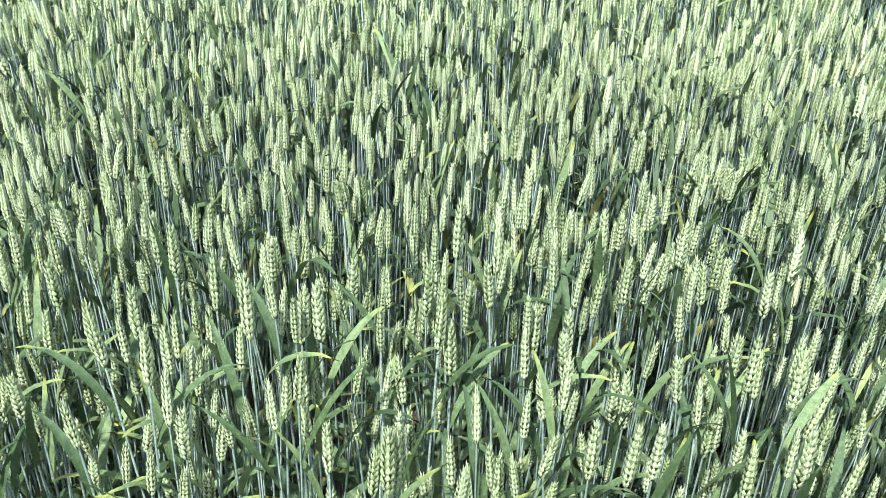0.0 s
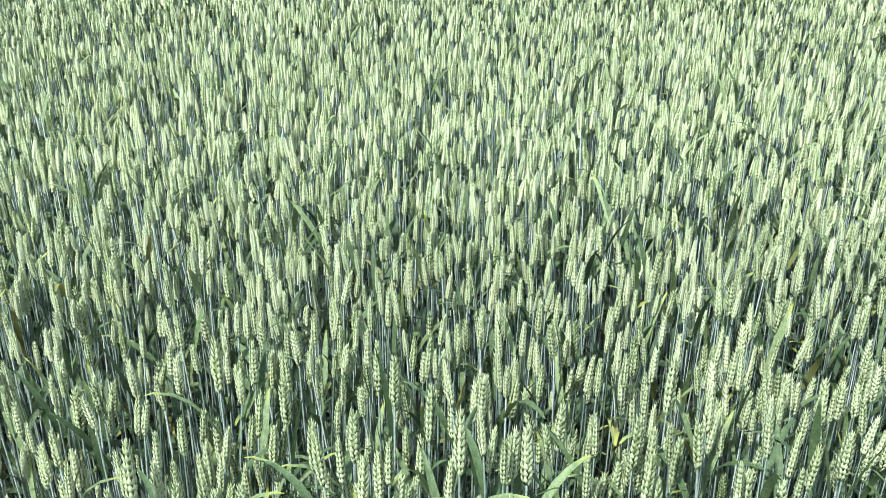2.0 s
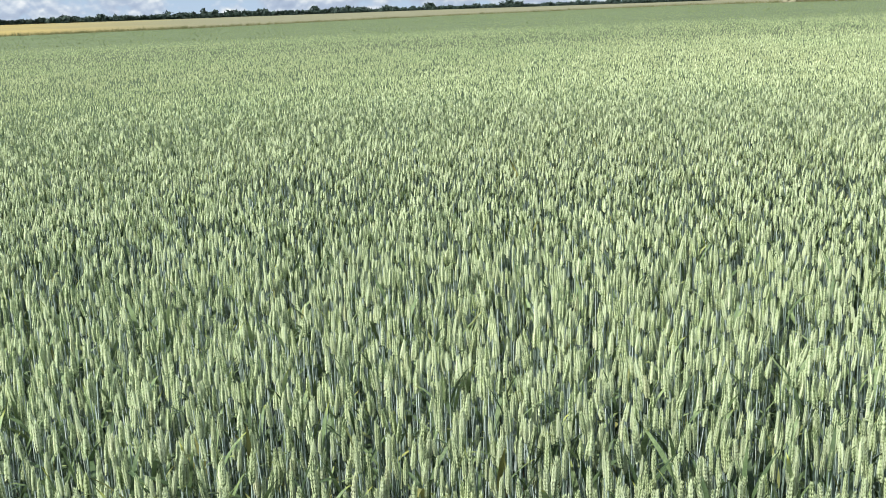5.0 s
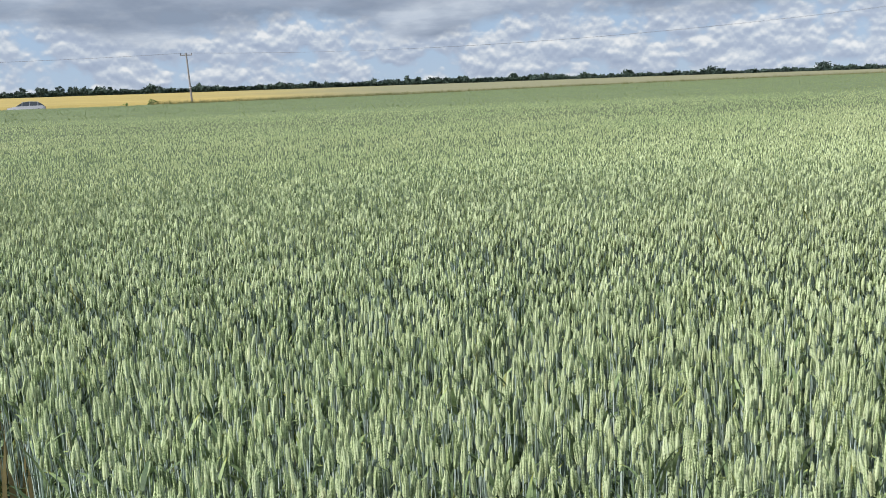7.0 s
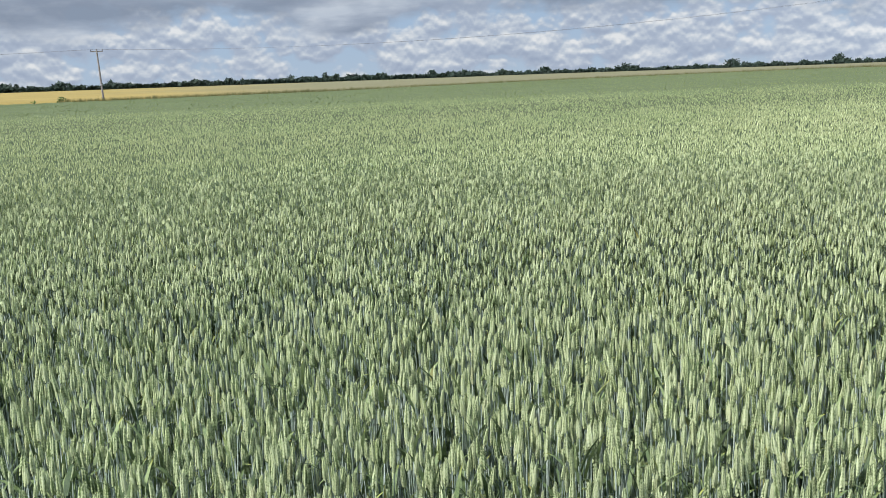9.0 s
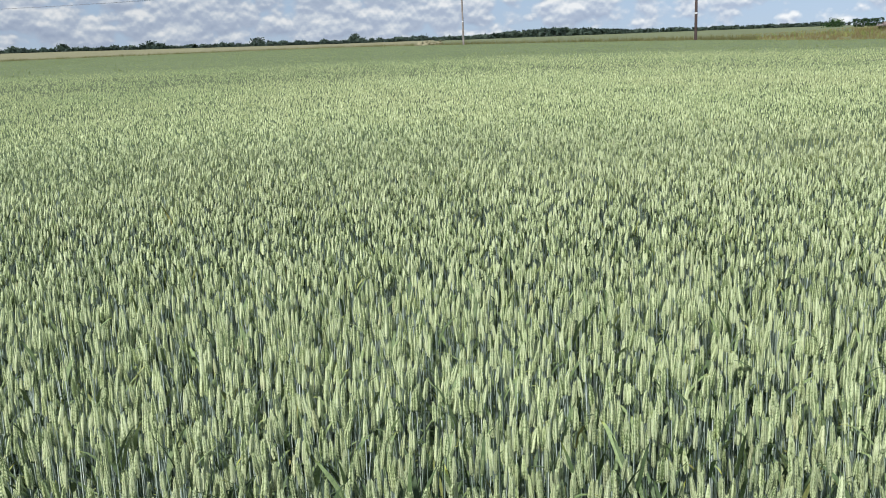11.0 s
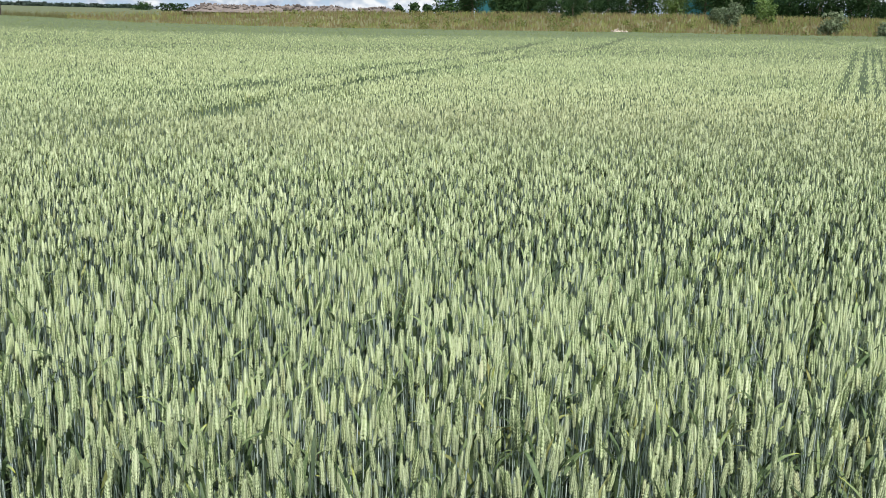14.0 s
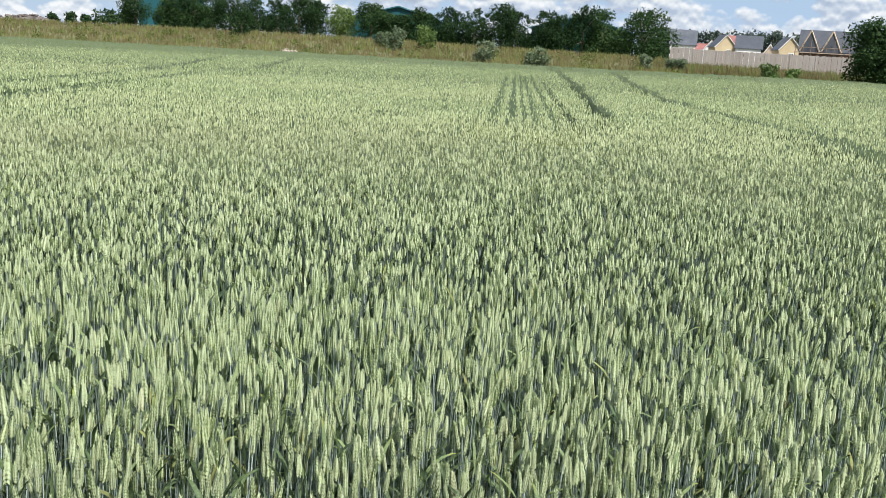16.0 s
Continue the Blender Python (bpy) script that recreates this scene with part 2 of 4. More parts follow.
RED_TILE = mottled("red_roof_tile", (0.15, 0.060, 0.055), (0.20, 0.085, 0.075), (0.26, 0.12, 0.105), 0.6, 0.8, 0.2, 12)
WHITE = mottled("white_paint", (0.70, 0.70, 0.69), (0.78, 0.78, 0.77), (0.84, 0.84, 0.83), 0.6, 0.5, 0.05)
TIMBER = mottled("new_timber", (0.32, 0.25, 0.18), (0.40, 0.32, 0.24), (0.48, 0.40, 0.31), 0.8)
RUSTY = mottled("rusty_scaffold_tube", (0.10, 0.075, 0.062), (0.15, 0.115, 0.095), (0.21, 0.17, 0.145), 2.0, 0.6)
BROWN_BRICK = mottled("brown_brick", (0.085, 0.052, 0.040), (0.12, 0.074, 0.056), (0.16, 0.10, 0.078), 0.6, 0.9, 0.2, 25)
STEEL = mottled("scaffold_steel", (0.30, 0.31, 0.33), (0.40, 0.41, 0.43), (0.50, 0.51, 0.53), 2.0, 0.4)
WIRE = mottled("cable", (0.07, 0.07, 0.08), (0.10, 0.10, 0.11), (0.13, 0.13, 0.14), 1.0, 0.5)
FLOWER = mottled("white_flower", (0.20, 0.185, 0.09), (0.27, 0.25, 0.13), (0.36, 0.33, 0.19), 0.5)
STRAW = mottled("old_straw", (0.085, 0.08, 0.048), (0.12, 0.112, 0.068), (0.17, 0.155, 0.10), 0.5)
CAR_PAINT = mottled("car_paint", (0.26, 0.26, 0.28), (0.30, 0.30, 0.32), (0.33, 0.33, 0.35), 0.5, 0.2, 0.0, 14, 0.5)
RUBBER = mottled("rubber", (0.015, 0.015, 0.015), (0.022, 0.022, 0.022), (0.03, 0.03, 0.03), 3.0)
TARMAC = mottled("asphalt", (0.035, 0.035, 0.036), (0.05, 0.05, 0.052), (0.07, 0.07, 0.072), 1.0)
FAR_CROP, n_ = material("ripening_far_crop")
where_ = n_.put("ShaderNodeNewGeometry").outputs["Position"]
green_ = n_.put("ShaderNodeAttribute", attribute_name="green").outputs["Fac"]
fine_ = n_.math("ADD", n_.math("MULTIPLY", n_.noise(where_, 0.05, 5.0), 0.5), n_.math("MULTIPLY", n_.noise(where_, 2.0, 4.0), 0.5))
gold_ = n_.ramp(fine_, (0.3, (0.15, 0.115, 0.032)), (0.5, (0.19, 0.145, 0.042)), (0.7, (0.24, 0.185, 0.058)))
dull_ = n_.ramp(fine_, (0.3, (0.085, 0.085, 0.045)), (0.5, (0.11, 0.106, 0.057)), (0.7, (0.145, 0.135, 0.075)))
finish(n_, n_.mix(green_, gold_, dull_), 0.9, fine_, 0.3, 0.2)
GLASS, n_ = material("dark_window_glass")
finish(n_, (0.02, 0.025, 0.03), 0.08, None, 0.0, 0.6)

# ---- building helpers ----
def mesh_of(name, verts, faces, mat, smooth=False, **attrs):
    """A mesh from arrays; faces all of one corner count. attrs: one number a vertex."""
    verts, faces = np.asarray(verts, float), np.asarray(faces, int)
    me = bpy.data.meshes.new(name)
    k = faces.shape[1]
    me.vertices.add(len(verts))
    me.vertices.foreach_set("co", verts.ravel())
    me.loops.add(faces.size)
    me.loops.foreach_set("vertex_index", faces.ravel())
    me.polygons.add(len(faces))
    me.polygons.foreach_set("loop_start", np.arange(0, faces.size, k))
    if smooth:
        me.polygons.foreach_set("use_smooth", np.ones(len(faces), bool))
    for key, values in attrs.items():
        me.attributes.new(key, "FLOAT", "POINT").data.foreach_set("value", np.asarray(values, float))
    me.materials.append(mat)
    me.update(calc_edges=True)
    return me


def part(name, bm, mat, parent, label="", smooth=False):
    """One mesh object from a bmesh, under a thing or a part."""
    me = bpy.data.meshes.new(name)
    bm.to_mesh(me)
    bm.free()
    for p in me.polygons:
        p.use_smooth = smooth
    me.materials.append(mat)
    ob = new(name, me)
    ob.parent = parent
    if label:
        ob["label"] = label
    return ob


def box(bm, lo, hi, bevel=0.0):
    c, s = (Vector(lo) + Vector(hi)) / 2, Vector(hi) - Vector(lo)
    made = bmesh.ops.create_cube(bm, size=1, matrix=Matrix.LocRotScale(c, None, s))
    if bevel:
        edges = list({e for v in made["verts"] for e in v.link_edges})
        bmesh.ops.bevel(bm, geom=edges, offset=bevel, segments=1, affect="EDGES")
    return bm


def tube(bm, a, b, ra, rb, sides=6):
    """A tapered round bar from a to b."""
    a, b = Vector(a), Vector(b)
    turn = (b - a).to_track_quat("Z", "Y").to_matrix().to_4x4()
    m = Matrix.Translation((a + b) / 2) @ turn
    bmesh.ops.create_cone(bm, cap_ends=True, segments=sides, radius1=ra, radius2=rb, depth=(b - a).length, matrix=m)
    return bm


def thing(name, place, label, category, turn=0.0, group="", kind=""):
    ob = new(name)
    ob.matrix_world = pose(*place, 0, 0, turn)
    return tagged(ob, label, category, group, kind)


def smoothstep(x):
    x = np.clip(x, 0, 1)
    return x * x * (3 - 2 * x)


def waves(x, y, size, seed=0.0):
    """Soft random hills between -1 and 1 of about that size in metres."""
    k = 2 * math.pi / size
    s = np.sin(k * (x + 0.37 * y) + seed) + np.sin(k * (0.83 * y - 0.41 * x) + 1.7 + 2.1 * seed) + np.sin(k * 1.9 * (0.6 * x + 0.5 * y) + 0.6 * seed) * 0.6
    return s / 2.6


# ---- the lie of the land, by bearing: distance of the field's far edge, ground there, width of the margin, ground past it, ground far off ----
LIE = np.array([
    (-180, 40, 0.0, 20, 0.0, 3), (-95, 50, 0.9, 26, 1.6, 3), (-68, 55, 0.85, 29, 1.62, 3), (-59.5, 59, 0.7, 27, 1.66, 3), (-57, 61, 0.65, 27, 2.3, 3.5), (-37, 68, 0.4, 30, 2.5, 4),
    (-20, 80, 0.1, 28, 2.1, 5), (-10, 90, 0.1, 25, 1.5, 5), (-3, 105, 0.4, 25, 1.0, 5), (10, 130, 0.75, 30, 1.2, 4.5),
    (18, 190, 0.95, 30, 1.2, 4.2), (31, 200, 0.7, 30, 1.0, 5.2), (45, 165, 0.25, 25, 0.7, 5.5), (58, 140, 0.2, 20, 0.4, 5.7), (69, 112, 0.35, 20, 0.7, 6), (180, 40, 0.0, 20, 0.0, 5)])


def lie(x, y):
    az = np.degrees(np.arctan2(-np.asarray(x, float), np.asarray(y, float)))
    return [np.interp(az, LIE[:, 0], LIE[:, k]) for k in range(1, 6)]


def ground_z(x, y):
    """Height of the bare ground."""
    d, g, w, b, f = lie(x, y)
    r = np.hypot(x, y)
    z = g * np.clip((r - 8) / (d - 8), 0, 1) ** 1.15
    z = z + (b - g) * smoothstep((r - d) / w)
    return z + (f - b) * np.clip((r - d - w) / (800 - d - w), 0, 1)


def gz(p):
    return float(ground_z(p[0], p[1]))


def at(deg, dist, up=0.0):
    """On the ground at a bearing and distance."""
    p = bearing(deg, dist)
    return Vector((p.x, p.y, gz(p) + up))


# the one sheet of ground, out to the horizon
az = np.radians(np.arange(0, 360, 2.0))
rs = np.concatenate([[0.3, 1, 2, 4, 6, 8, 11, 15, 20, 26, 33, 40], np.arange(46, 130, 5), np.arange(130, 300, 15), [350, 450, 600, 800, 1200, 2000, 3200, 4500]])
gx, gy = -np.outer(rs, np.sin(az)).ravel(), np.outer(rs, np.cos(az)).ravel()
n_az = len(az)
quads = [(i * n_az + j, i * n_az + (j + 1) % n_az, (i + 1) * n_az + (j + 1) % n_az, (i + 1) * n_az + j) for i in range(len(rs) - 1) for j in range(n_az)]
verts = np.stack([gx, gy, ground_z(gx, gy)], 1)
ground = new("ground", mesh_of("ground", np.vstack([verts, [[0, 0, 0]]]), quads, LAND, True))
tagged(ground, "rough open farmland reaching the horizon", "ground", kind="structure")

# bare soil under the near crop
sx, sy = np.meshgrid(np.linspace(-12, 12, 97), np.linspace(-1.5, 12, 55))
sz = 0.008 + 0.012 * waves(sx, sy, 0.35) + 0.010 * waves(sx, sy, 0.13, 2.0)
nx = 97
soil_faces = [(j * nx + i, j * nx + i + 1, (j + 1) * nx + i + 1, (j + 1) * nx + i) for j in range(54) for i in range(96)]
soil = new("field_soil", mesh_of("field_soil", np.stack([sx.ravel(), sy.ravel(), (sz + np.maximum(ground_z(sx, sy), 0) + 0.012).ravel()], 1), soil_faces, SOIL, True))
tagged(soil, "brown crumbly soil under the wheat crop", "soil", kind="structure")

# ---- where the wheat stands ----
ROW = radians(50)                                   # the drill rows run this far to the right of +y
ROW_U = np.array([math.sin(ROW), math.cos(ROW)])
ROW_V = np.array([-ROW_U[1], ROW_U[0]])
# wheel tracks: half width, then the way they run
TRACKS = [
    (0.12, ((0.6, 9.3), (1.6, 10.2), (3.2, 11.8), (4.6, 13.4), (6.5, 15.8), (10.1, 19.4), (13.8, 23.6), (24, 36.5))),
    (0.115, ((-0.9, 6.3), (0.6, 7.2), (1.9, 8.3), (3.4, 10.4), (5.7, 13.2), (7.4, 15.0), (11.9, 19.6), (19.2, 26.5), (29, 38))),
    (0.10, ((11.6, 7.6), (12.8, 8.6), (15.2, 10.6), (23.9, 17.5), (36.2, 27.6), (46, 36))),
    (0.12, ((8.8, 2.6), (11.4, 4.0), (13.6, 5.7), (14.9, 7.1), (16.8, 9.1), (19.8, 11.9), (33, 21.9), (46, 31.5)))]


def along_line(x, y, points):
    """Distance from a bent line, and the length along it."""
    best, run, start = np.full(np.shape(x), 1e9), np.zeros(np.shape(x)), 0.0
    for (ax, ay), (bx, by) in zip(points, points[1:]):
        long = math.hypot(bx - ax, by - ay)
        s = np.clip(((x - ax) * (bx - ax) + (y - ay) * (by - ay)) / long ** 2, 0, 1)
        d = np.hypot(x - ax - s * (bx - ax), y - ay - s * (by - ay))
        run = np.where(d < best, start + s * long, run)
        best = np.minimum(best, d)
        start += long
    return best, run


def track_near(x, y):
    """1 in a wheel track, 0 in the standing crop."""
    hit = np.zeros(np.shape(x))
    for wide, points in TRACKS:
        o, s = along_line(x, y, points)
        o = o + 0.06 * np.sin(s * 1.3) + 0.04 * np.sin(s * 3.7 + 1)
        hit = np.maximum(hit, (1 - smoothstep((o - wide) / 0.12)) * smoothstep((s + 0.3) / 2.5))
    return hit


def thin_patch(x, y):
    """The strip where the drill sowed thinly."""
    s, o = x * ROW_U[0] + y * ROW_U[1], x * ROW_V[0] + y * ROW_V[1]
    return smoothstep((s - 11.5) / 3) * (1 - smoothstep((s - 36) / 8)) * (1 - smoothstep((np.abs(o + 0.42) - 0.62) / 0.25))


EMPTY_ROWS = (0.14, -0.13, -0.31, -0.47, -0.72, -0.98)


def thin_near(x, y):
    """Where the drill missed rows, that show as dark lines."""
    o = x * ROW_V[0] + y * ROW_V[1]
    miss = np.zeros(np.shape(x))
    for row in EMPTY_ROWS:
        miss = np.maximum(miss, np.abs(o - row) < 0.05)
    return miss * thin_patch(x, y)


def ripeness(x, y):
    """0 green to 1 turning: broad patches, and one dull patch down the right of the field."""
    dull = np.exp(-(((x - 8.5) / 5.0) ** 2 + ((y - 6.0) / 3.0) ** 2)) * 0.12
    lime = np.exp(-(((x - 4.0) / 3.0) ** 2 + ((y - 7.5) / 1.3) ** 2)) * 0.14
    return np.clip(0.07 + 0.05 * waves(x, y, 9.0, 1.0) + 0.03 * waves(x, y, 2.6, 3.0) + dull + lime, 0, 1)


def in_field(x, y):
    d = lie(x, y)[0]
    return (np.hypot(x, y) < d) & (y > 0.62 - 0.1 * x - 0.05 * np.sin(5 * x) - 0.55 * np.clip(x - 0.6, 0, 2)) & (y > -4)


def stand(per_m2, r0, r1, half=78.0, rng=None):
    """Plant places in a ring of the field: along drill rows near by, freely further off."""
    a0, a1 = r0 * (0.86 if r0 > 1 else 1.0), r1 * (1.14 if r1 < 200 else 1.0)
    n = int(per_m2 * math.pi * (a1 * a1 - a0 * a0) * 2 * half / 360)
    r = np.sqrt(rng.uniform(a0 * a0, a1 * a1, n))
    a = np.radians(rng.uniform(-half, half, n))
    # rings melt into one another
    fade = np.clip((r - a0) / max(0.28 * r0, 1e-6), 0, 1) if r0 > 1 else np.ones(n)
    fade = fade * (np.clip((a1 - r) / (0.28 * r1), 0, 1) if r1 < 200 else 1.0)
    part_ = rng.random(n) < fade
    r, a, n = r[part_], a[part_], int(part_.sum())
    x, y = -np.sin(a) * r, np.cos(a) * r
    if r1 < 25:
        o, s = x * ROW_V[0] + y * ROW_V[1], x * ROW_U[0] + y * ROW_U[1]
        o = np.round(o / 0.125) * 0.125 + rng.normal(0, 0.026, n)
        x, y = s * ROW_U[0] + o * ROW_V[0], s * ROW_U[1] + o * ROW_V[1]
    keep = in_field(x, y) & (rng.random(n) > track_near(x, y) * 0.98) & (rng.random(n) > thin_near(x, y) * 0.97)
    keep &= rng.random(n) > (0.18 if r0 < 1 or r0 > 5 else 0.28) * smoothstep(waves(x, y, 1.3, 5.0) * 1.6 - 0.4)
    # far rings also thinned to the left, so the shade-dark layer shows
    if r0 > 9:
        keep &= rng.random(n) > 0.40 * smoothstep((-x - 1) / 12)
    return x[keep], y[keep]

# ---- wheat: shapes of one ear, stem and leaf, then the whole crop out of them ----
def bipyramid(sides, waist=0.4, phase=0.0):
    a = np.arange(sides) * 2 * math.pi / sides + phase
    v = np.vstack([np.stack([np.cos(a), np.sin(a), np.full(sides, waist)], 1), [[0, 0, 0], [0, 0, 1]]])
    f = [(i, (i + 1) % sides, sides + 1) for i in range(sides)] + [((i + 1) % sides, i, sides) for i in range(sides)]
    return v, np.array(f)


def join(pieces):
    vs, fs, k = [], [], 0
    for v, f in pieces:
        vs.append(v)
        fs.append(f + k)
        k += len(v)
    return np.vstack(vs), np.vstack(fs)


def tip_out(v, angle, toward):
    """Leans a piece by an angle (radians) towards a compass direction (radians)."""
    ca, sa, cd, sd = math.cos(angle), math.sin(angle), math.cos(toward), math.sin(toward)
    turn = np.array([[cd, -sd, 0], [sd, cd, 0], [0, 0, 1]]) @ np.array([[ca, 0, sa], [0, 1, 0], [-sa, 0, ca]]) @ np.array([[cd, sd, 0], [-sd, cd, 0], [0, 0, 1]])
    return v @ turn.T


def floret(wide, deep, long, full):
    """A plump scale, open towards the axis: +x outwards, z up. full: with its rounded foot and back."""
    # tips: tone up the scale; low feet hold painted shade between florets
    if full:
        v = [[0, 0, 0], [0, -wide, 0.36 * long], [deep, 0, 0.30 * long], [0, wide, 0.36 * long], [deep * 0.95, 0, 0.66 * long], [0.1 * deep, 0, long]]
        f = [(0, 2, 1), (0, 3, 2), (1, 2, 4), (2, 3, 4), (1, 4, 5), (4, 3, 5)]
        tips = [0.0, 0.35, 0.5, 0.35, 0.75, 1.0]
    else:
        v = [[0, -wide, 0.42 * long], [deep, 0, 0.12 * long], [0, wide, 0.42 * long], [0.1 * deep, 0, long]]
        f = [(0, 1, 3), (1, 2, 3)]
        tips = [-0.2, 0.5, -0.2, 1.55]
    return np.array(v), np.array(f), tips


def ear_shape(spikelets, full, pair, rng, wide=1.0, core=True):
    """An ear one unit long: two ranks of plump spikelets that overlap upwards in a plait."""
    out, tips = [], []
    for i in range(spikelets):
        h = i / (spikelets - 1)
        taper = float(np.interp(h, (0, 0.10, 0.3, 0.6, 0.82, 1), (0.70, 1.0, 1.10, 0.98, 0.76, 0.42))) * wide
        side = math.pi * (i % 2)
        long = 1.5 / (spikelets / 2) * rng.uniform(0.92, 1.08)
        for fan in ((-1.05, 0.0, 1.05) if full else (-0.85, 0.85) if pair else (0.0,)):
            v, f, tip = floret((0.031 if full else 0.038 if pair else 0.062) * taper, (0.026 if full else 0.044 if pair else 0.056) * taper, long, full)
            swing = side + fan * rng.uniform(0.9, 1.1)
            c, s_ = math.cos(swing), math.sin(swing)
            v = tip_out(v @ np.array([[c, s_, 0], [-s_, c, 0], [0, 0, 1]]), (0.12 if full else 0.05) + 0.12 * rng.random(), side + fan * 0.6)
            v = v + [c * (0.034 if full else 0.027 if pair else 0.023) * taper, s_ * (0.029 if full else 0.024 if pair else 0.021) * taper, h * (1 - long) - 0.005]
            out.append((v, f))
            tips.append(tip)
    # core in a darker tone: shade at the joints put into the colour
    if core:
        v, f = bipyramid(4, 0.4)
        out.append((v * [0.052 * wide, 0.046 * wide, 0.98], f))
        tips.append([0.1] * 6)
    return (*join(out), np.concatenate(tips))


def leaf_shape(segments, rise, droop, fold=True):
    """A blade one unit long, growing out along +x, creased along its middle."""
    out, faces = [], []
    k = 3 if fold else 2
    ang, x, z = rise, 0.0, 0.0
    for i in range(segments + 1):
        s = i / segments
        w = 0.042 * (0.55 + 1.1 * s) if s < 0.35 else 0.042 * 1.03 * (1 - ((s - 0.35) / 0.65) ** 1.7)
        if fold:
            out += [[x, -w, z + 0.35 * w], [x, 0, z], [x, w, z + 0.35 * w]]
        else:
            out += [[x, -w, z], [x, w, z]]
        x, z = x + math.cos(ang) / segments, z + math.sin(ang) / segments
        ang -= droop / segments * (0.4 + 1.2 * s)
    for i in range(segments):
        for j in range(k - 1):
            a = i * k + j
            faces += [(a, a + 1, a + k + 1), (a, a + k + 1, a + k)]
    return np.array(out), np.array(faces)


def planted(shape, base, turn, lean, toward, wide, tall):
    """Copies of a shape as one array: turned, leaning, scaled and set on their bases."""
    v, f = shape[:2]
    n = len(base)
    ct, st, cl, sl, cd, sd = np.cos(turn - toward), np.sin(turn - toward), np.cos(lean), np.sin(lean), np.cos(toward), np.sin(toward)
    p = v[None] * np.stack([wide, wide, tall], 1)[:, None]
    x, y, z = p[..., 0], p[..., 1], p[..., 2]
    x, y = ct[:, None] * x - st[:, None] * y, st[:, None] * x + ct[:, None] * y
    x, z = cl[:, None] * x + sl[:, None] * z, cl[:, None] * z - sl[:, None] * x
    x, y = cd[:, None] * x - sd[:, None] * y, sd[:, None] * x + cd[:, None] * y
    p = np.stack([x, y, z], -1) + base[:, None]
    faces = (f[None] + (np.arange(n) * len(v))[:, None, None]).reshape(-1, 3)
    return p.reshape(-1, 3), faces


def stems(foot, neck, radius, bends):
    """Thin three-sided stalks from foot to neck, upright below and leaning above."""
    n, rings = len(foot), bends + 1
    rows = []
    for k in range(rings):
        s = k / bends
        mid = np.stack([foot[:, 0] + (neck[:, 0] - foot[:, 0]) * s ** 1.8, foot[:, 1] + (neck[:, 1] - foot[:, 1]) * s ** 1.8, foot[:, 2] + (neck[:, 2] - foot[:, 2]) * s], 1)
        for j in range(3):
            a = j * 2 * math.pi / 3
            rows.append(mid + np.array([math.cos(a), math.sin(a), 0]) * (radius * (1.15 - 0.4 * s))[:, None])
    v = np.stack(rows, 1)
    f = []
    for k in range(bends):
        for j in range(3):
            a, b = k * 3 + j, k * 3 + (j + 1) % 3
            f += [(a, b, b + 3), (a, b + 3, a + 3)]
    faces = (np.array(f)[None] + (np.arange(n) * 3 * rings)[:, None, None]).reshape(-1, 3)
    return v.reshape(-1, 3), faces


class Crop:
    """Gathers arrays for one joined object."""

    def __init__(self):
        self.v, self.f, self.a, self.k = [], [], [], 0

    def add(self, vf, tone, ripe, along):
        v, f = vf
        per = len(v) // len(tone)
        self.v.append(v)
        self.f.append(f + self.k)
        self.k += len(v)
        self.a.append(np.stack([np.repeat(tone, per), np.repeat(ripe, per), np.tile(along, len(tone)) if len(along) == per else np.zeros(len(v))], 1))

    def mesh(self, name, mat, smooth=True):
        a = np.vstack(self.a)
        return mesh_of(name, np.vstack(self.v), np.vstack(self.f), mat, smooth, tone=a[:, 0], ripe=a[:, 1], along=a[:, 2])


rng = np.random.default_rng(11)
EARS_FULL = [ear_shape(17, True, True, rng) for _ in range(6)]
EARS_MID = [ear_shape(14, False, True, rng, 1.05) for _ in range(5)]
EARS_FAR = [ear_shape(8, False, False, rng, 1.08) for _ in range(4)]
EAR_LOOSE = ear_shape(6, False, False, rng, 1.1, False)
EAR_PLUMP = bipyramid(3, 0.35)
# third array: tone from a shade-dark foot to a paler tip
EAR_PLUMP = (EAR_PLUMP[0] * [0.088, 0.088, 1.0], EAR_PLUMP[1], np.array([0.5, 0.5, 0.5, 0.25, 0.8]))
EAR_TOP = (EAR_PLUMP[0][[0, 1, 2, 4]] * [1, 1, 1] - [0, 0, 0.15], np.array([(0, 1, 3), (1, 2, 3), (2, 0, 3)]), np.array([0.45, 0.5, 0.4, 0.8]))
blades = []
for k in range(2):
    a, o = k * 2.1 + 0.4, k * 2.1
    cx_, cy_ = 0.55 * math.cos(o), 0.55 * math.sin(o)
    blades.append((np.array([[cx_ - 0.11 * math.cos(a), cy_ - 0.11 * math.sin(a), 0.0], [cx_ + 0.11 * math.cos(a), cy_ + 0.11 * math.sin(a), 0.0], [cx_ + 0.03, cy_ - 0.02, 1.0 - 0.16 * k]]), np.array([(0, 1, 2)])))
EAR_TUFT = (*join(blades), np.array([0.2, 0.2, 0.7] * 2))
FLAGS = [leaf_shape(6, 1.25, 0.9), leaf_shape(6, 1.1, 1.9), leaf_shape(6, 1.35, 0.4)]
LOWS = [leaf_shape(6, 1.0, 2.2), leaf_shape(6, 0.9, 1.5), leaf_shape(6, 1.15, 2.9)]
FLAGS_MID = [leaf_shape(4, 1.2, 0.9, False), leaf_shape(4, 1.05, 1.9, False)]
LOWS_MID = [leaf_shape(4, 1.0, 2.0, False), leaf_shape(4, 0.9, 1.4, False)]
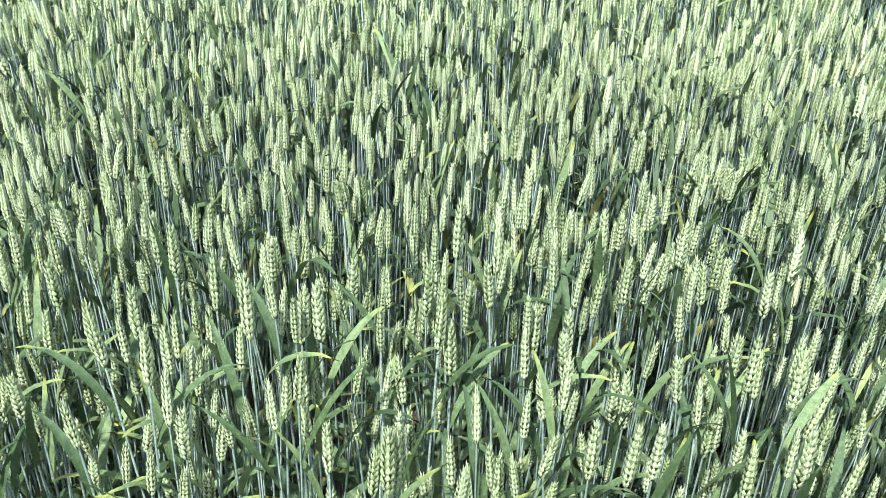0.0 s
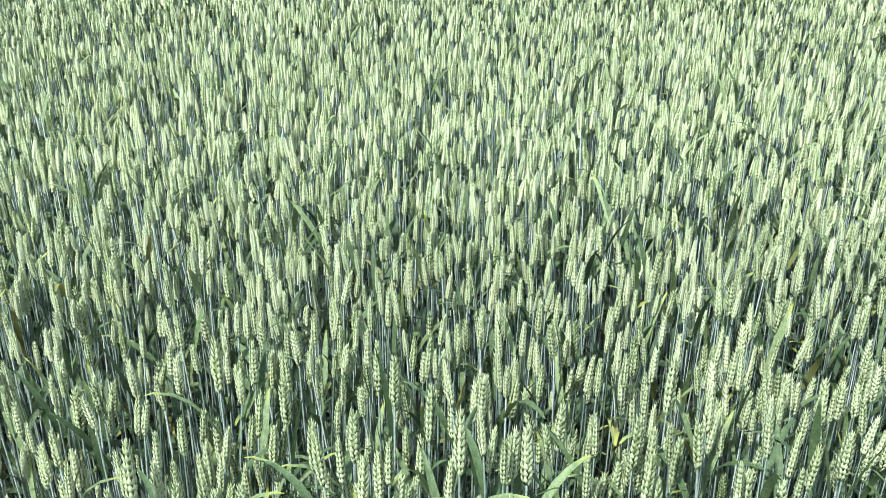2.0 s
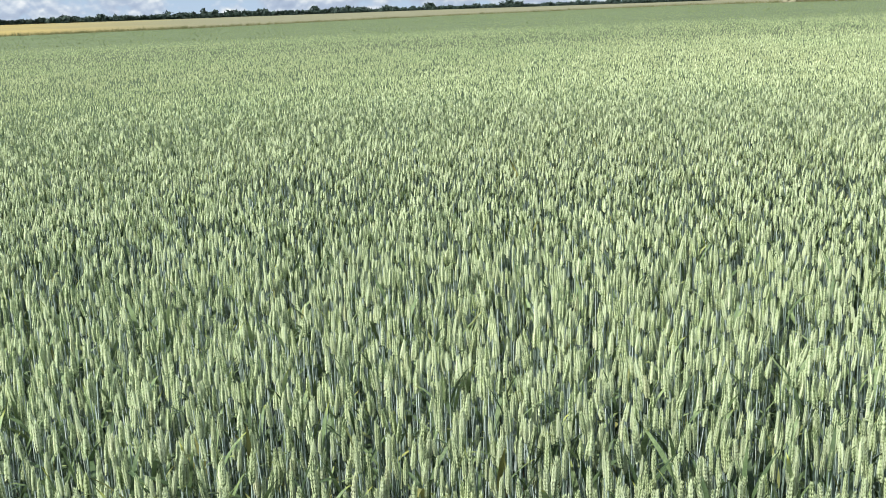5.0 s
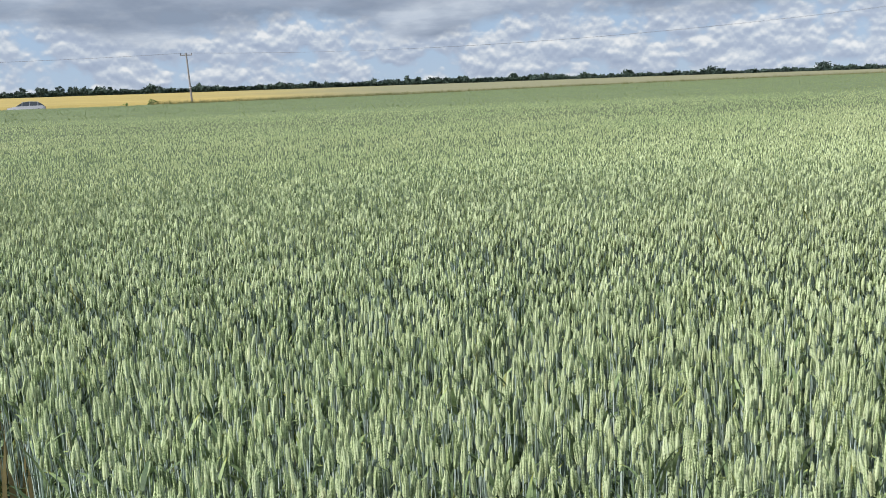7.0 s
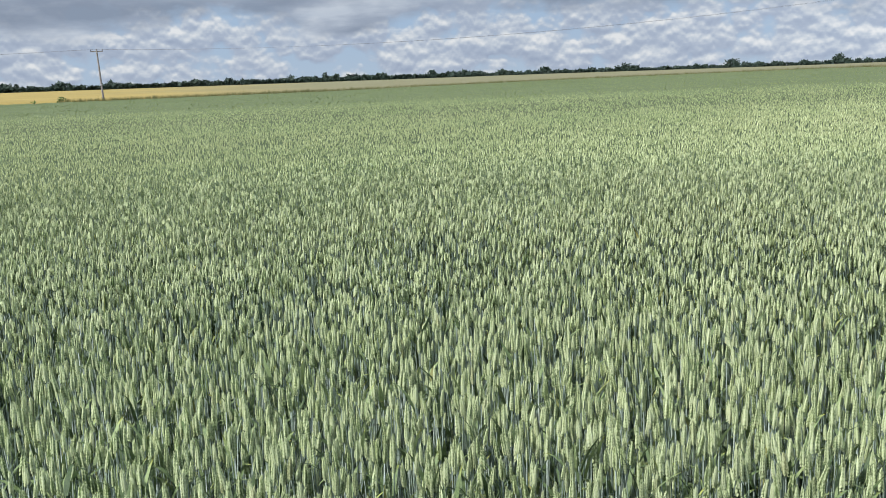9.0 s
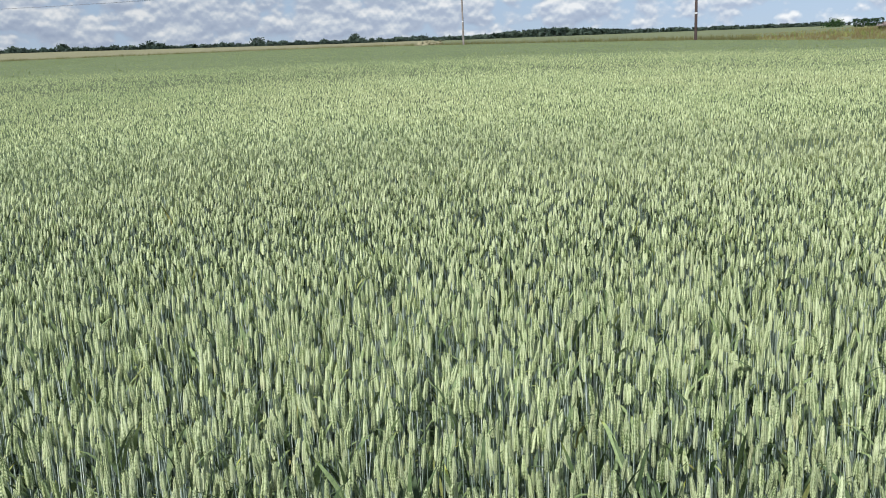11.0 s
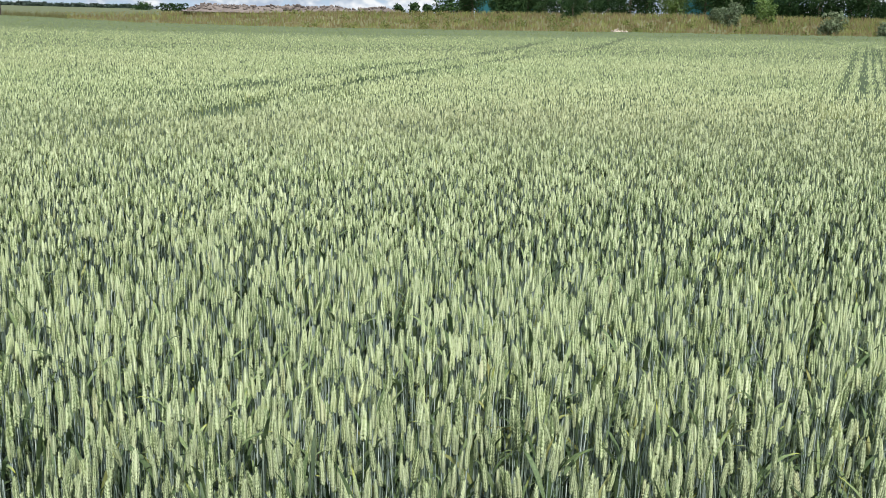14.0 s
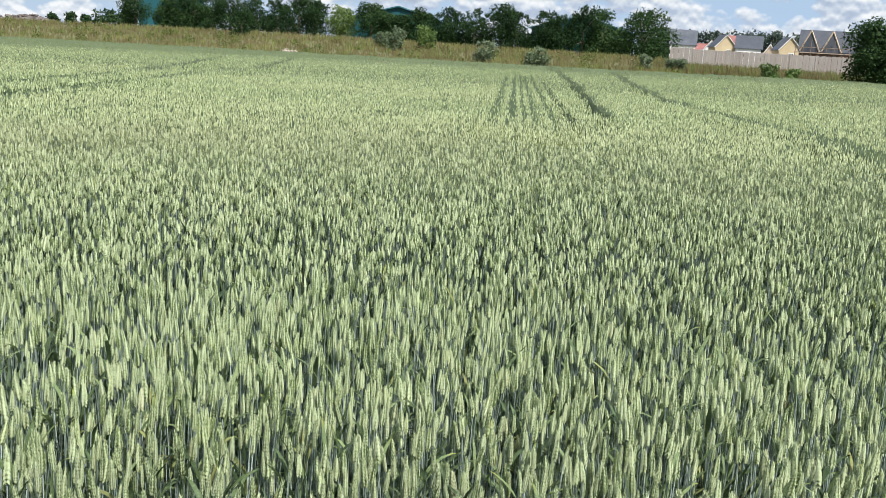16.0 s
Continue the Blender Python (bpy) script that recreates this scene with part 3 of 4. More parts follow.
BLADE = (np.array([[-0.011, 0, 0], [0.011, 0, 0], [0, 0.01, 1.0]]), np.array([(0, 1, 2)]))
STRAW_LINE = (np.array([[-0.0025, 0, 0], [0.0025, 0, 0], [0, 0.001, 1.0]]), np.array([(0, 1, 2)]))
LEAF_FAR = leaf_shape(2, 1.15, 1.2, False)


def crop_numbers(x, y, rng):
    """Height, lean and colour of each plant."""
    n = len(x)
    low = rng.random(n) < 0.11
    top = 0.80 + 0.018 * waves(x, y, 2.2, 2.0) + rng.normal(0, 0.024, n) - low * rng.uniform(0.06, 0.22, n)
    length = np.clip(rng.normal(0.062, 0.008, n), 0.044, 0.085) * np.where(low, 0.85, 1.0)
    toward = rng.uniform(0, 2 * math.pi, n)
    lean = np.abs(rng.normal(0, 0.095, n)) + 0.02
    drift = np.abs(rng.normal(0, 0.035, n))
    g = ground_z(x, y)
    neck = np.stack([x + np.cos(toward) * drift, y + np.sin(toward) * drift, g + top - length * np.cos(lean)], 1)
    foot = np.stack([x, y, g - 0.01], 1)
    tone = np.clip(rng.normal(0.5, 0.17, n) + 0.10 * waves(x, y, 0.8, 4.0), 0, 1)
    ripe = np.clip(ripeness(x, y) + np.where(rng.random(n) < 0.03, 0.3, 0.0) * rng.random(n), 0, 1)
    return top, length, toward, lean, neck, foot, tone, ripe


def add_leaves(crop, shapes, neck, foot, low, high, size, chance, tone, ripe, rng):
    pick = rng.random(len(neck)) < chance
    kind = rng.integers(0, len(shapes), len(neck))
    for k, shape in enumerate(shapes):
        m = pick & (kind == k)
        n = int(m.sum())
        if not n:
            continue
        s = rng.uniform(low, high, n)[:, None]
        base = foot[m] * (1 - s) + neck[m] * s
        base[:, :2] = foot[m][:, :2] + (neck[m] - foot[m])[:, :2] * s ** 1.8
        yellow = np.where(rng.random(n) < 0.05, rng.uniform(0.5, 1.0, n), 0) * (1.0 if high < 0.7 else 0.5)
        long = rng.uniform(0.75, 1.2, n) * size
        per = len(shape[0])
        across = 3 if per % 3 == 0 else 2
        along = np.repeat(np.linspace(0, 1, per // across), across)
        vf = planted(shape, base, rng.uniform(0, 2 * math.pi, n), np.abs(rng.normal(0, 0.15, n)), rng.uniform(0, 6.28, n), long * rng.uniform(0.85, 1.2, n), long)
        # lower leaves toned darker, deepening the shade between ears
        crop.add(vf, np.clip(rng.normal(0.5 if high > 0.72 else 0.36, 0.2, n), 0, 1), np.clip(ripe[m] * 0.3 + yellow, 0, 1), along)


def put_stuff(name, crop, mat, label, smooth=True):
    ob = new(name, crop.mesh(name, mat, smooth))
    return tagged(ob, label, "wheat", kind="stuff")


def hand_strip(x, y):
    """The stretch beside the path whose plants stand as things of their own."""
    return (x > -0.58) & (x < 0.40) & (y < 1.04)


# the crop, ring by ring outwards
near_strip = None
for ring, (density, r0, r1) in enumerate(((860, 0.4, 1.9), (840, 1.9, 3.4), (740, 3.4, 6.0))):
    x, y = stand(density, r0, r1, (72.0, 79.0, 77.0)[ring], rng)
    if ring == 0:
        mine = hand_strip(x, y)
        near_strip = (x[mine], y[mine])
        x, y = x[~mine], y[~mine]
    top, length, toward, lean, neck, foot, tone, ripe = crop_numbers(x, y, rng)
    tone = np.clip(tone + (0.02, 0.11, 0.10)[ring], 0, 1)
    ears, stalks, leaves = Crop(), Crop(), Crop()
    shapes = (EARS_FULL, EARS_MID, EARS_FAR)[ring]
    length = length * (1.0, 0.93, 0.88)[ring]
    neck[:, 2] += (0.0, 0.004, 0.007)[ring]
    kind = rng.integers(0, len(shapes), len(x))
    for k, shape in enumerate(shapes):
        m = kind == k
        wide = length[m] * rng.uniform(*((1.02, 1.38) if ring == 0 else (1.45, 1.82)), m.sum())
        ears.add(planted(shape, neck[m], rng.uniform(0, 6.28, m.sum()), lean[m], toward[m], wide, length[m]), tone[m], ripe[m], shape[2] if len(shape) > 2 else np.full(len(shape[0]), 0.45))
    # stem tone falls ring by ring, painting the shade between ears
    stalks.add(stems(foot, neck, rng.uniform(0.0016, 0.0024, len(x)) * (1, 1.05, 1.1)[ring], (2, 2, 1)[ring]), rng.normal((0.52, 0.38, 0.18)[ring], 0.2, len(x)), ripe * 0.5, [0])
    if ring == 0:
        add_leaves(leaves, FLAGS, neck, foot, 0.80, 0.96, 0.13, 0.62, tone, ripe, rng)
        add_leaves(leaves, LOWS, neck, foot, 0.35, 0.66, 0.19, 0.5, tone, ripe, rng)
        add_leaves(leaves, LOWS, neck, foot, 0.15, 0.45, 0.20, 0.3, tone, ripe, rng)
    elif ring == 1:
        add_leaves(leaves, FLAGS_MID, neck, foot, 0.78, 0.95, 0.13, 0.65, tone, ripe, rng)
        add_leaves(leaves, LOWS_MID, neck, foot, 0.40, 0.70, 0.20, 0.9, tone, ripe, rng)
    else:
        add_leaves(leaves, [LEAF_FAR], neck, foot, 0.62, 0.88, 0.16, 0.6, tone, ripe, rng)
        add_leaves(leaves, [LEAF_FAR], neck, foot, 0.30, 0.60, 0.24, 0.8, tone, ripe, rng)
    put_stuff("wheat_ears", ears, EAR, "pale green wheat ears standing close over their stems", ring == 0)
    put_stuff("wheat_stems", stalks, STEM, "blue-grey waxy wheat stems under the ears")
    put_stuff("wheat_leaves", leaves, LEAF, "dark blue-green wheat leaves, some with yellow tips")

# last number: tone cut per ring, standing for shade between distant ears
for density, r0, r1, shape, wider, tone_shade in ((720, 6.0, 9.5, EAR_LOOSE, 1.55, 0.0), (500, 9.5, 14.0, EAR_TOP, 1.2, -0.36), (270, 14.0, 24.0, EAR_TOP, 1.4, -0.46), (62, 24.0, 45.0, EAR_TOP, 2.2, -0.53), (4.6, 45.0, 230.0, EAR_TUFT, 3.9, -0.62)):
    x, y = stand(density, r0, r1, 75.0, rng)
    top, length, toward, lean, neck, foot, tone, ripe = crop_numbers(x, y, rng)
    ears = Crop()
    # darkened to the left too, in place of shade over that side
    tone = np.clip(0.5 + (tone - 0.5) * (1.0 if r1 < 10 else 0.7 if r1 < 20 else 0.9 if r1 < 60 else 0.5) + tone_shade - 0.50 * smoothstep((-x - 4) / 14), 0, 1)
    ripe = np.clip(ripe + (0.0 if r1 < 10 else 0.10 if r1 < 60 else 0.14), 0, 1)
    length = length * (0.9 if r1 < 10 else 1.0 if r1 < 20 else 1.2)
    neck[:, 2] = ground_z(x, y) + top - length
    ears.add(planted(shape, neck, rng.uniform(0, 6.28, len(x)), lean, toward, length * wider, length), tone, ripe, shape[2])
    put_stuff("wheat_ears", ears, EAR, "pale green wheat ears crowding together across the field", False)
    if r1 < 10:
        stalks = Crop()
        low_end = neck - np.array([0, 0, 0.24])
        # stems toned dark, for the shade among crowded ears
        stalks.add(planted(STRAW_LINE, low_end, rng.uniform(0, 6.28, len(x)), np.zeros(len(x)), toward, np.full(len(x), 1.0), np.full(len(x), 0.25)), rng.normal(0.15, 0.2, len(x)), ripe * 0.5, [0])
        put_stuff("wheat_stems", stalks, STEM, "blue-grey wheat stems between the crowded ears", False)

# upper leaves between the ears, further off
for density, r0, r1 in ((800, 6.0, 9.5), (200, 9.5, 14.0)):
    x, y = stand(density, r0, r1, 75.0, rng)
    n = len(x)
    base = np.stack([x, y, ground_z(x, y) + rng.uniform(0.38, 0.50, n)], 1)
    leaves = Crop()
    leaves.add(planted(BLADE, base, rng.uniform(0, 6.28, n), np.abs(rng.normal(0, 0.25, n)), rng.uniform(0, 6.28, n), np.full(n, 1.0), rng.uniform(0.13, 0.24, n)), np.clip(rng.normal(0.76, 0.12, n), 0, 1), ripeness(x, y) * 0.4 + 0.26, [0])
    put_stuff("wheat_leaves", leaves, LEAF, "blue-green wheat leaves standing between the ears", False)

# the closed leaf layer under the far ears, shade in its colour, sunk along the wheel tracks
half = np.radians(np.concatenate([np.linspace(-95, -77, 19), np.linspace(-76, 30, 430), np.linspace(30.5, 95, 110)]))
rings = np.concatenate([np.arange(5.5, 42, 0.33), np.arange(42, 235, 3.5)])
cx, cy = -np.outer(rings, np.sin(half)), np.outer(rings, np.cos(half))
edge = lie(cx, cy)[0]
far = np.hypot(cx, cy)
pull = np.minimum(1, edge / far)
cx, cy = cx * pull, cy * pull
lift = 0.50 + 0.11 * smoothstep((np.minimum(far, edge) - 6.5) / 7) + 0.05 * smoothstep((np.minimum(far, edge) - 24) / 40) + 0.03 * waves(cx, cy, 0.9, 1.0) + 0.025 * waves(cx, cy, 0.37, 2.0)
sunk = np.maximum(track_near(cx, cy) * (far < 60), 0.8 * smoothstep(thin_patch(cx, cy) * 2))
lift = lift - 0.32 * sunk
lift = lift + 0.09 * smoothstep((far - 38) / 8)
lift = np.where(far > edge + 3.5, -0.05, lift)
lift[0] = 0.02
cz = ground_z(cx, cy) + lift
m_ = len(half)
keep_faces = [(i * m_ + j, (i + 1) * m_ + j, (i + 1) * m_ + j + 1, i * m_ + j + 1) for i in range(len(rings) - 1) for j in range(m_ - 1) if far[i, j] < edge[i, j] + 4]
under = new("wheat_understorey", mesh_of("wheat_understorey", np.stack([cx.ravel(), cy.ravel(), cz.ravel()], 1), keep_faces, SHADE_CANOPY, True))
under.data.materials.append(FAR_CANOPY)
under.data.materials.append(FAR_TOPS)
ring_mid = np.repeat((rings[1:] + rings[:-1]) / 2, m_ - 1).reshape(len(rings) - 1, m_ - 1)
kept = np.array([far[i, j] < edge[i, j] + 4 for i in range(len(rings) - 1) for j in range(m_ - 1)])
# past 26 m, sunk tracks and rows take the next darker colour, as shade
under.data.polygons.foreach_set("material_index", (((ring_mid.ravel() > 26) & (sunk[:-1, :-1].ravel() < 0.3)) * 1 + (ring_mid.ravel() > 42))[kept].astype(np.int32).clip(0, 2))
tagged(under, "green layer of wheat leaves beneath the ears, shade painted in", "wheat", kind="stuff")

# the plants beside the path, each a thing of its own
rng = np.random.default_rng(5)
masters = []
for k in range(12):
    one = np.zeros(1)
    plant = new("wheat_plant")
    tagged(plant, "green wheat plant with a plump ear on a waxy stem", "wheat plant", "wheat plants beside the path")
    high, long = 0.80, float(rng.uniform(0.060, 0.080))
    lean, toward = np.array([abs(rng.normal(0, 0.12)) + 0.02]), rng.uniform(0, 6.28, 1)
    drift = abs(rng.normal(0, 0.03))
    neck = np.array([[math.cos(toward[0]) * drift, math.sin(toward[0]) * drift, high - long]])
    foot = np.array([[0.0, 0.0, -0.01]])
    shape = EARS_FULL[k % 6]
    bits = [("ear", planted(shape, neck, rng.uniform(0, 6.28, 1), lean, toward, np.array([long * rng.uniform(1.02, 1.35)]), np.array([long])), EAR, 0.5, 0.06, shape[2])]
    bits.append(("stem", stems(foot, neck, np.array([0.0021]), 3), STEM, 0.5, 0.0, None))
    for name, group_, s, size in (("flag_leaf", FLAGS, 0.90, 0.145), ("leaf", LOWS, 0.55, 0.19), ("leaf", LOWS, 0.3, 0.18))[:2 + k % 2]:
        sh = group_[int(rng.integers(0, 3))]
        base = foot * (1 - s) + neck * s
        base[:, :2] = neck[:, :2] * s ** 1.8
        yellow = 0.7 if (name == "leaf" and k % 5 == 0 and s < 0.4) else 0.0
        bits.append((name, planted(sh, base, rng.uniform(0, 6.28, 1), np.array([0.1]), rng.uniform(0, 6.28, 1), np.array([size]), np.array([size])), LEAF, float(rng.uniform(0.3, 0.8)), yellow, np.repeat(np.linspace(0, 1, 7), 3)))
    for name, (v, f), mat, tone, ripe, along in bits:
        nv = len(v)
        me = mesh_of(name, v, f, mat, True, tone=np.full(nv, tone), ripe=np.full(nv, ripe), along=along if along is not None else np.zeros(nv))
        ob = new(name, me)
        ob.parent = plant
    masters.append(plant)
xs, ys = near_strip
for k, (x, y) in enumerate(zip(xs[:300], ys[:300])):
    m = pose(x, y, 0.0, 0, 0, rng.uniform(0, 360)) @ Matrix.Diagonal((1, 1, float(np.clip(rng.normal(1.0, 0.05), 0.78, 1.08)) * (0.86 if rng.random() < 0.12 else 1), 1))
    if k < len(masters):
        masters[k].matrix_basis = m
    else:
        copy_thing(masters[k % len(masters)], m)

# ---- grass, trees and hedges ----
def tufts(name, places, height, mat, label, category, blades=5, spread=0.35, seed=1):
    """Grass as one object: fans of narrow blades."""
    r = np.random.default_rng(seed)
    n = len(places)
    h = height * r.uniform(0.55, 1.25, n)
    vs = []
    for k in range(blades):
        a = r.uniform(0, 6.28, n)
        out = r.uniform(0.05, spread, n) * h
        wide = 0.035 * h + 0.006
        base = places + np.stack([np.cos(a) * 0.1 * h, np.sin(a) * 0.1 * h, np.zeros(n)], 1)
        side = np.stack([-np.sin(a) * wide, np.cos(a) * wide, np.zeros(n)], 1)
        tip = places + np.stack([np.cos(a) * out, np.sin(a) * out, h * r.uniform(0.7, 1.0, n)], 1)
        vs.append(np.stack([base - side, base + side, tip], 1))
    v = np.concatenate(vs).reshape(-1, 3)
    ob = new(name, mesh_of(name, v, np.arange(len(v)).reshape(-1, 3), mat))
    return tagged(ob, label, category, kind="stuff")


def scatter(deg0, deg1, near, far_, count, seed):
    """Places on the ground between two bearings, that many metres past the field's edge."""
    r = np.random.default_rng(seed)
    a = np.radians(r.uniform(min(deg0, deg1), max(deg0, deg1), count))
    x, y = -np.sin(a), np.cos(a)
    d = lie(x, y)[0] + r.uniform(near, far_, count)
    x, y = x * d, y * d
    return np.stack([x, y, ground_z(x, y) - 0.02], 1)


def leaf_cloud(r, blobs, count, size):
    """Small bent leaf sprays on and in a set of round masses (x, y, z, radius)."""
    blobs = np.array(blobs)
    pick = r.choice(len(blobs), count, p=blobs[:, 3] ** 2 / (blobs[:, 3] ** 2).sum())
    way = r.normal(0, 1, (count, 3))
    way /= np.linalg.norm(way, axis=1)[:, None]
    mid = blobs[pick, :3] + way * (blobs[pick, 3] * r.uniform(0.55, 1.12, count))[:, None]
    u = r.normal(0, 1, (count, 3)) + way * 0.2
    u /= np.linalg.norm(u, axis=1)[:, None]
    v = np.cross(u, way + r.normal(0, 0.5, (count, 3)))
    v /= np.linalg.norm(v, axis=1)[:, None] + 1e-6
    s = (size * r.uniform(0.5, 1.3, count))[:, None]
    tip, back = mid + u * s, mid - u * s
    bend = way * s * 0.35
    quad = np.stack([back, mid + v * s * 0.55 - bend, tip, mid - v * s * 0.55 - bend], 1)
    return quad.reshape(-1, 3), np.arange(count * 4).reshape(-1, 4)


def tree(name, place, high, wide, leaves, size, mat, label, seed, group="", stem=0.25, point=0.5, category="tree"):
    """Tapered trunk with limbs and a crown of many small sprays in uneven masses."""
    r = np.random.default_rng(seed)
    ob = thing(name, place, label, category, group=group)
    bm = bmesh.new()
    tube(bm, (0, 0, -0.2), (0, 0, high * 0.55), 0.045 * high, 0.02 * high)
    blobs = []
    for k in range(11):
        a, h = r.uniform(0, 6.28), r.uniform(stem, 0.92)
        reach = wide * 0.5 * (1 - point * max(0, h - 0.3)) * r.uniform(0.35, 0.8)
        rad = wide * r.uniform(0.15, 0.27) * (1 - 0.45 * point * h)
        blobs.append((math.cos(a) * reach, math.sin(a) * reach, min(h * high, high - rad * 0.6), rad))
        if k < 6:
            tube(bm, (0, 0, high * (0.15 + 0.07 * k)), (math.cos(a) * reach, math.sin(a) * reach, h * high), 0.014 * high, 0.004 * high, 5)
    blobs += [(0, 0, high * 0.5, wide * 0.3), (0, 0, high * 0.3, wide * 0.33), (r.normal(0, 0.05) * wide, r.normal(0, 0.05) * wide, high * 0.88, wide * 0.10)]
    for k in range(9):
        a, out = r.uniform(0, 6.28), wide * r.uniform(0.05, 0.36)
        blobs.append((math.cos(a) * out, math.sin(a) * out, high * (1.0 - 0.9 * (out / wide) ** 1.5) * r.uniform(0.88, 1.03), wide * r.uniform(0.045, 0.085)))
    part("trunk", bm, BARK, ob)
    v, f = leaf_cloud(r, blobs, leaves, size)
    v[:, 2] = np.maximum(v[:, 2], 0.05)
    crown = new("crown", mesh_of("crown", v, f, mat))
    crown.parent = ob
    return ob


def hedge(name, deg0, deg1, dist, high, deep, mat, label, seed, leaf, each):
    """A clipped hedge along an arc."""
    r = np.random.default_rng(seed)
    n = int(abs(deg1 - deg0) * math.pi / 180 * dist * each)
    a = np.radians(r.uniform(min(deg0, deg1), max(deg0, deg1), n))
    d = dist + r.uniform(-deep, deep, n)
    x, y = -np.sin(a) * d, np.cos(a) * d
    z = ground_z(x, y) + high * r.uniform(0.0, 1.0, n) * (0.93 + 0.1 * np.sin(a * 900) * r.random(n))
    v, f = leaf_cloud(r, np.stack([x, y, z, np.full(n, leaf * 0.5)], 1), n * 2, leaf)
    return tagged(new(name, mesh_of(name, v, f, mat)), label, "hedge", kind="structure")


# rough margins round the field
tufts("verge_grass", scatter(60, -6, 0.5, 9, 11000, 21), 1.15, HAY, "green and straw-coloured verge grass along the field edge", "grass", seed=2)
tufts("verge_grass", scatter(74, 40, 0.3, 9, 3500, 22), 0.5, DRY, "dry straw-coloured grass beside the road", "grass", seed=3)
tufts("bank_grass", scatter(-5, -74, 0.2, 29, 21000, 23), 0.45, DRY, "dry rough grass on the bank past the wheat", "grass", seed=4)
weeds = scatter(-5, -74, 0.2, 29, 16000, 24)
weeds = weeds[waves(weeds[:, 0], weeds[:, 1], 6.0, 3.0) + 0.5 * waves(weeds[:, 0], weeds[:, 1], 2.3, 1.0) > 0.0]
tufts("bank_grass", weeds, 0.5, VERGE, "green weeds among the dry bank grass", "grass", seed=5)
WEED = mottled("yellow_green_weeds", (0.075, 0.095, 0.025), (0.12, 0.14, 0.04), (0.19, 0.20, 0.065), 0.5, 0.8, 0.2, 8, 0.1, 0.3)
r_ = np.random.default_rng(44)
spots = scatter(-18, -59, 7, 22, 110, 45)
clumps = np.column_stack([spots[:, :2], spots[:, 2] + r_.uniform(0.1, 0.35, len(spots)), r_.uniform(0.2, 0.55, len(spots))])
tagged(new("bank_weeds", mesh_of("bank_weeds", *leaf_cloud(r_, clumps, 7000, 0.085), WEED)), "yellow-green clumps of weeds on the bank", "weeds", kind="stuff")
stalks_at = np.concatenate([p + np.column_stack([r_.normal(0, 0.9, (14, 2)), np.full(14, 0.1)]) for p in scatter(-6, -58, 1.0, 7, 22, 46)])
tufts("bank_flowers", stalks_at, 0.5, FLOWER, "pale seeding stalks of weeds on the bank", "flowers", 5, 0.25, seed=6)

tufts("fence_grass", scatter(-58, -70.5, 15, 25, 2600, 27), 0.75, DRY, "tall dry grass along the fence", "grass", 5, 0.3, seed=8)
tufts("fence_grass", scatter(-58, -70.5, 15, 25, 900, 26), 0.8, VERGE, "tall green grass and weeds along the fence", "grass", 5, 0.3, seed=7)

def cover_sheet(name, deg0, deg1, past, far_, up, mat, label, category):
    """A far field of low crop, standing a little over the ground."""
    a = np.radians(np.linspace(deg0, deg1, 60))
    s = np.linspace(0, 1, 26) ** 1.7
    d = lie(-np.sin(a), np.cos(a))[0] + past
    r_ = d[None] + (far_ - d)[None] * s[:, None]
    x, y = -np.sin(a)[None] * r_, np.cos(a)[None] * r_
    z = ground_z(x, y) + up * (0.9 + 0.1 * waves(x, y, 13.0))
    z[0] = ground_z(x[0], y[0])
    k = len(a)
    f = [(i * k + j, (i + 1) * k + j, (i + 1) * k + j + 1, i * k + j + 1) for i in range(25) for j in range(k - 1)]
    green = smoothstep((60 - np.degrees(np.arctan2(-x, y)) - 4 * waves(x, y, 160.0)) / 16)
    return tagged(new(name, mesh_of(name, np.stack([x.ravel(), y.ravel(), z.ravel()], 1), f, mat, True, green=green.ravel())), label, category, kind="structure")


cover_sheet("barley_field", 84, 12, 17, 792, 0.8, FAR_CROP, "golden barley field beyond the road, greener further along", "crop field")
cover_sheet("pasture", 11.9, -11, 20, 792, 0.3, PASTURE, "dull green pasture beyond the wheat", "pasture")

hedge("field_hedge", 78, 38, 796, 4.0, 1.5, HAZED_LEAVES, "dark clipped hedge along the far side of the barley", 31, 1.4, 11.0)
hedge("field_hedge", 38, 12, 796, 2.8, 1.5, HAZED_LEAVES, "low dark hedge along the pasture", 32, 1.3, 8.0)
hedge("field_hedge", 1, -11, 796, 3.0, 2.0, HAZED_LEAVES, "dark hedge along the far pasture", 33, 1.3, 2.6)
hedge("garden_hedge", -10.95, -12.45, 250, 2.0, 1.2, LEAVES, "square-clipped dark green hedge behind the rubble", 34, 0.22, 120)

r_ = np.random.default_rng(77)
deg = 76.0
while deg > 12.5:
    h = (6.4 if deg > 47 else 6.0 if deg > 30 else 5.0) * r_.uniform(0.6, 1.25)
    tree("tree", at(deg, 1000 + r_.uniform(-60, 90), 0), h, 1.2 * h * r_.uniform(1.2, 2.2), 240, 1.9, HAZED_LEAVES, "distant dark green tree in the far hedgerow", int(deg * 10), "far hedgerow trees", 0.1, 0.3)
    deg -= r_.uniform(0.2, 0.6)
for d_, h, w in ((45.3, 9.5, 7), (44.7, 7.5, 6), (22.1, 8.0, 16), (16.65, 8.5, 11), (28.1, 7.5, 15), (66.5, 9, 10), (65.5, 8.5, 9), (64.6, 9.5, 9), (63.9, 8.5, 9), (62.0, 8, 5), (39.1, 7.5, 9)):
    tree("tree", at(d_, 990, 0), h * 1.2, w * 1.15, 450, 1.2, HAZED_LEAVES, "tall distant tree over the far hedgerow", int(d_ * 7), "far hedgerow trees", 0.08, 0.3)
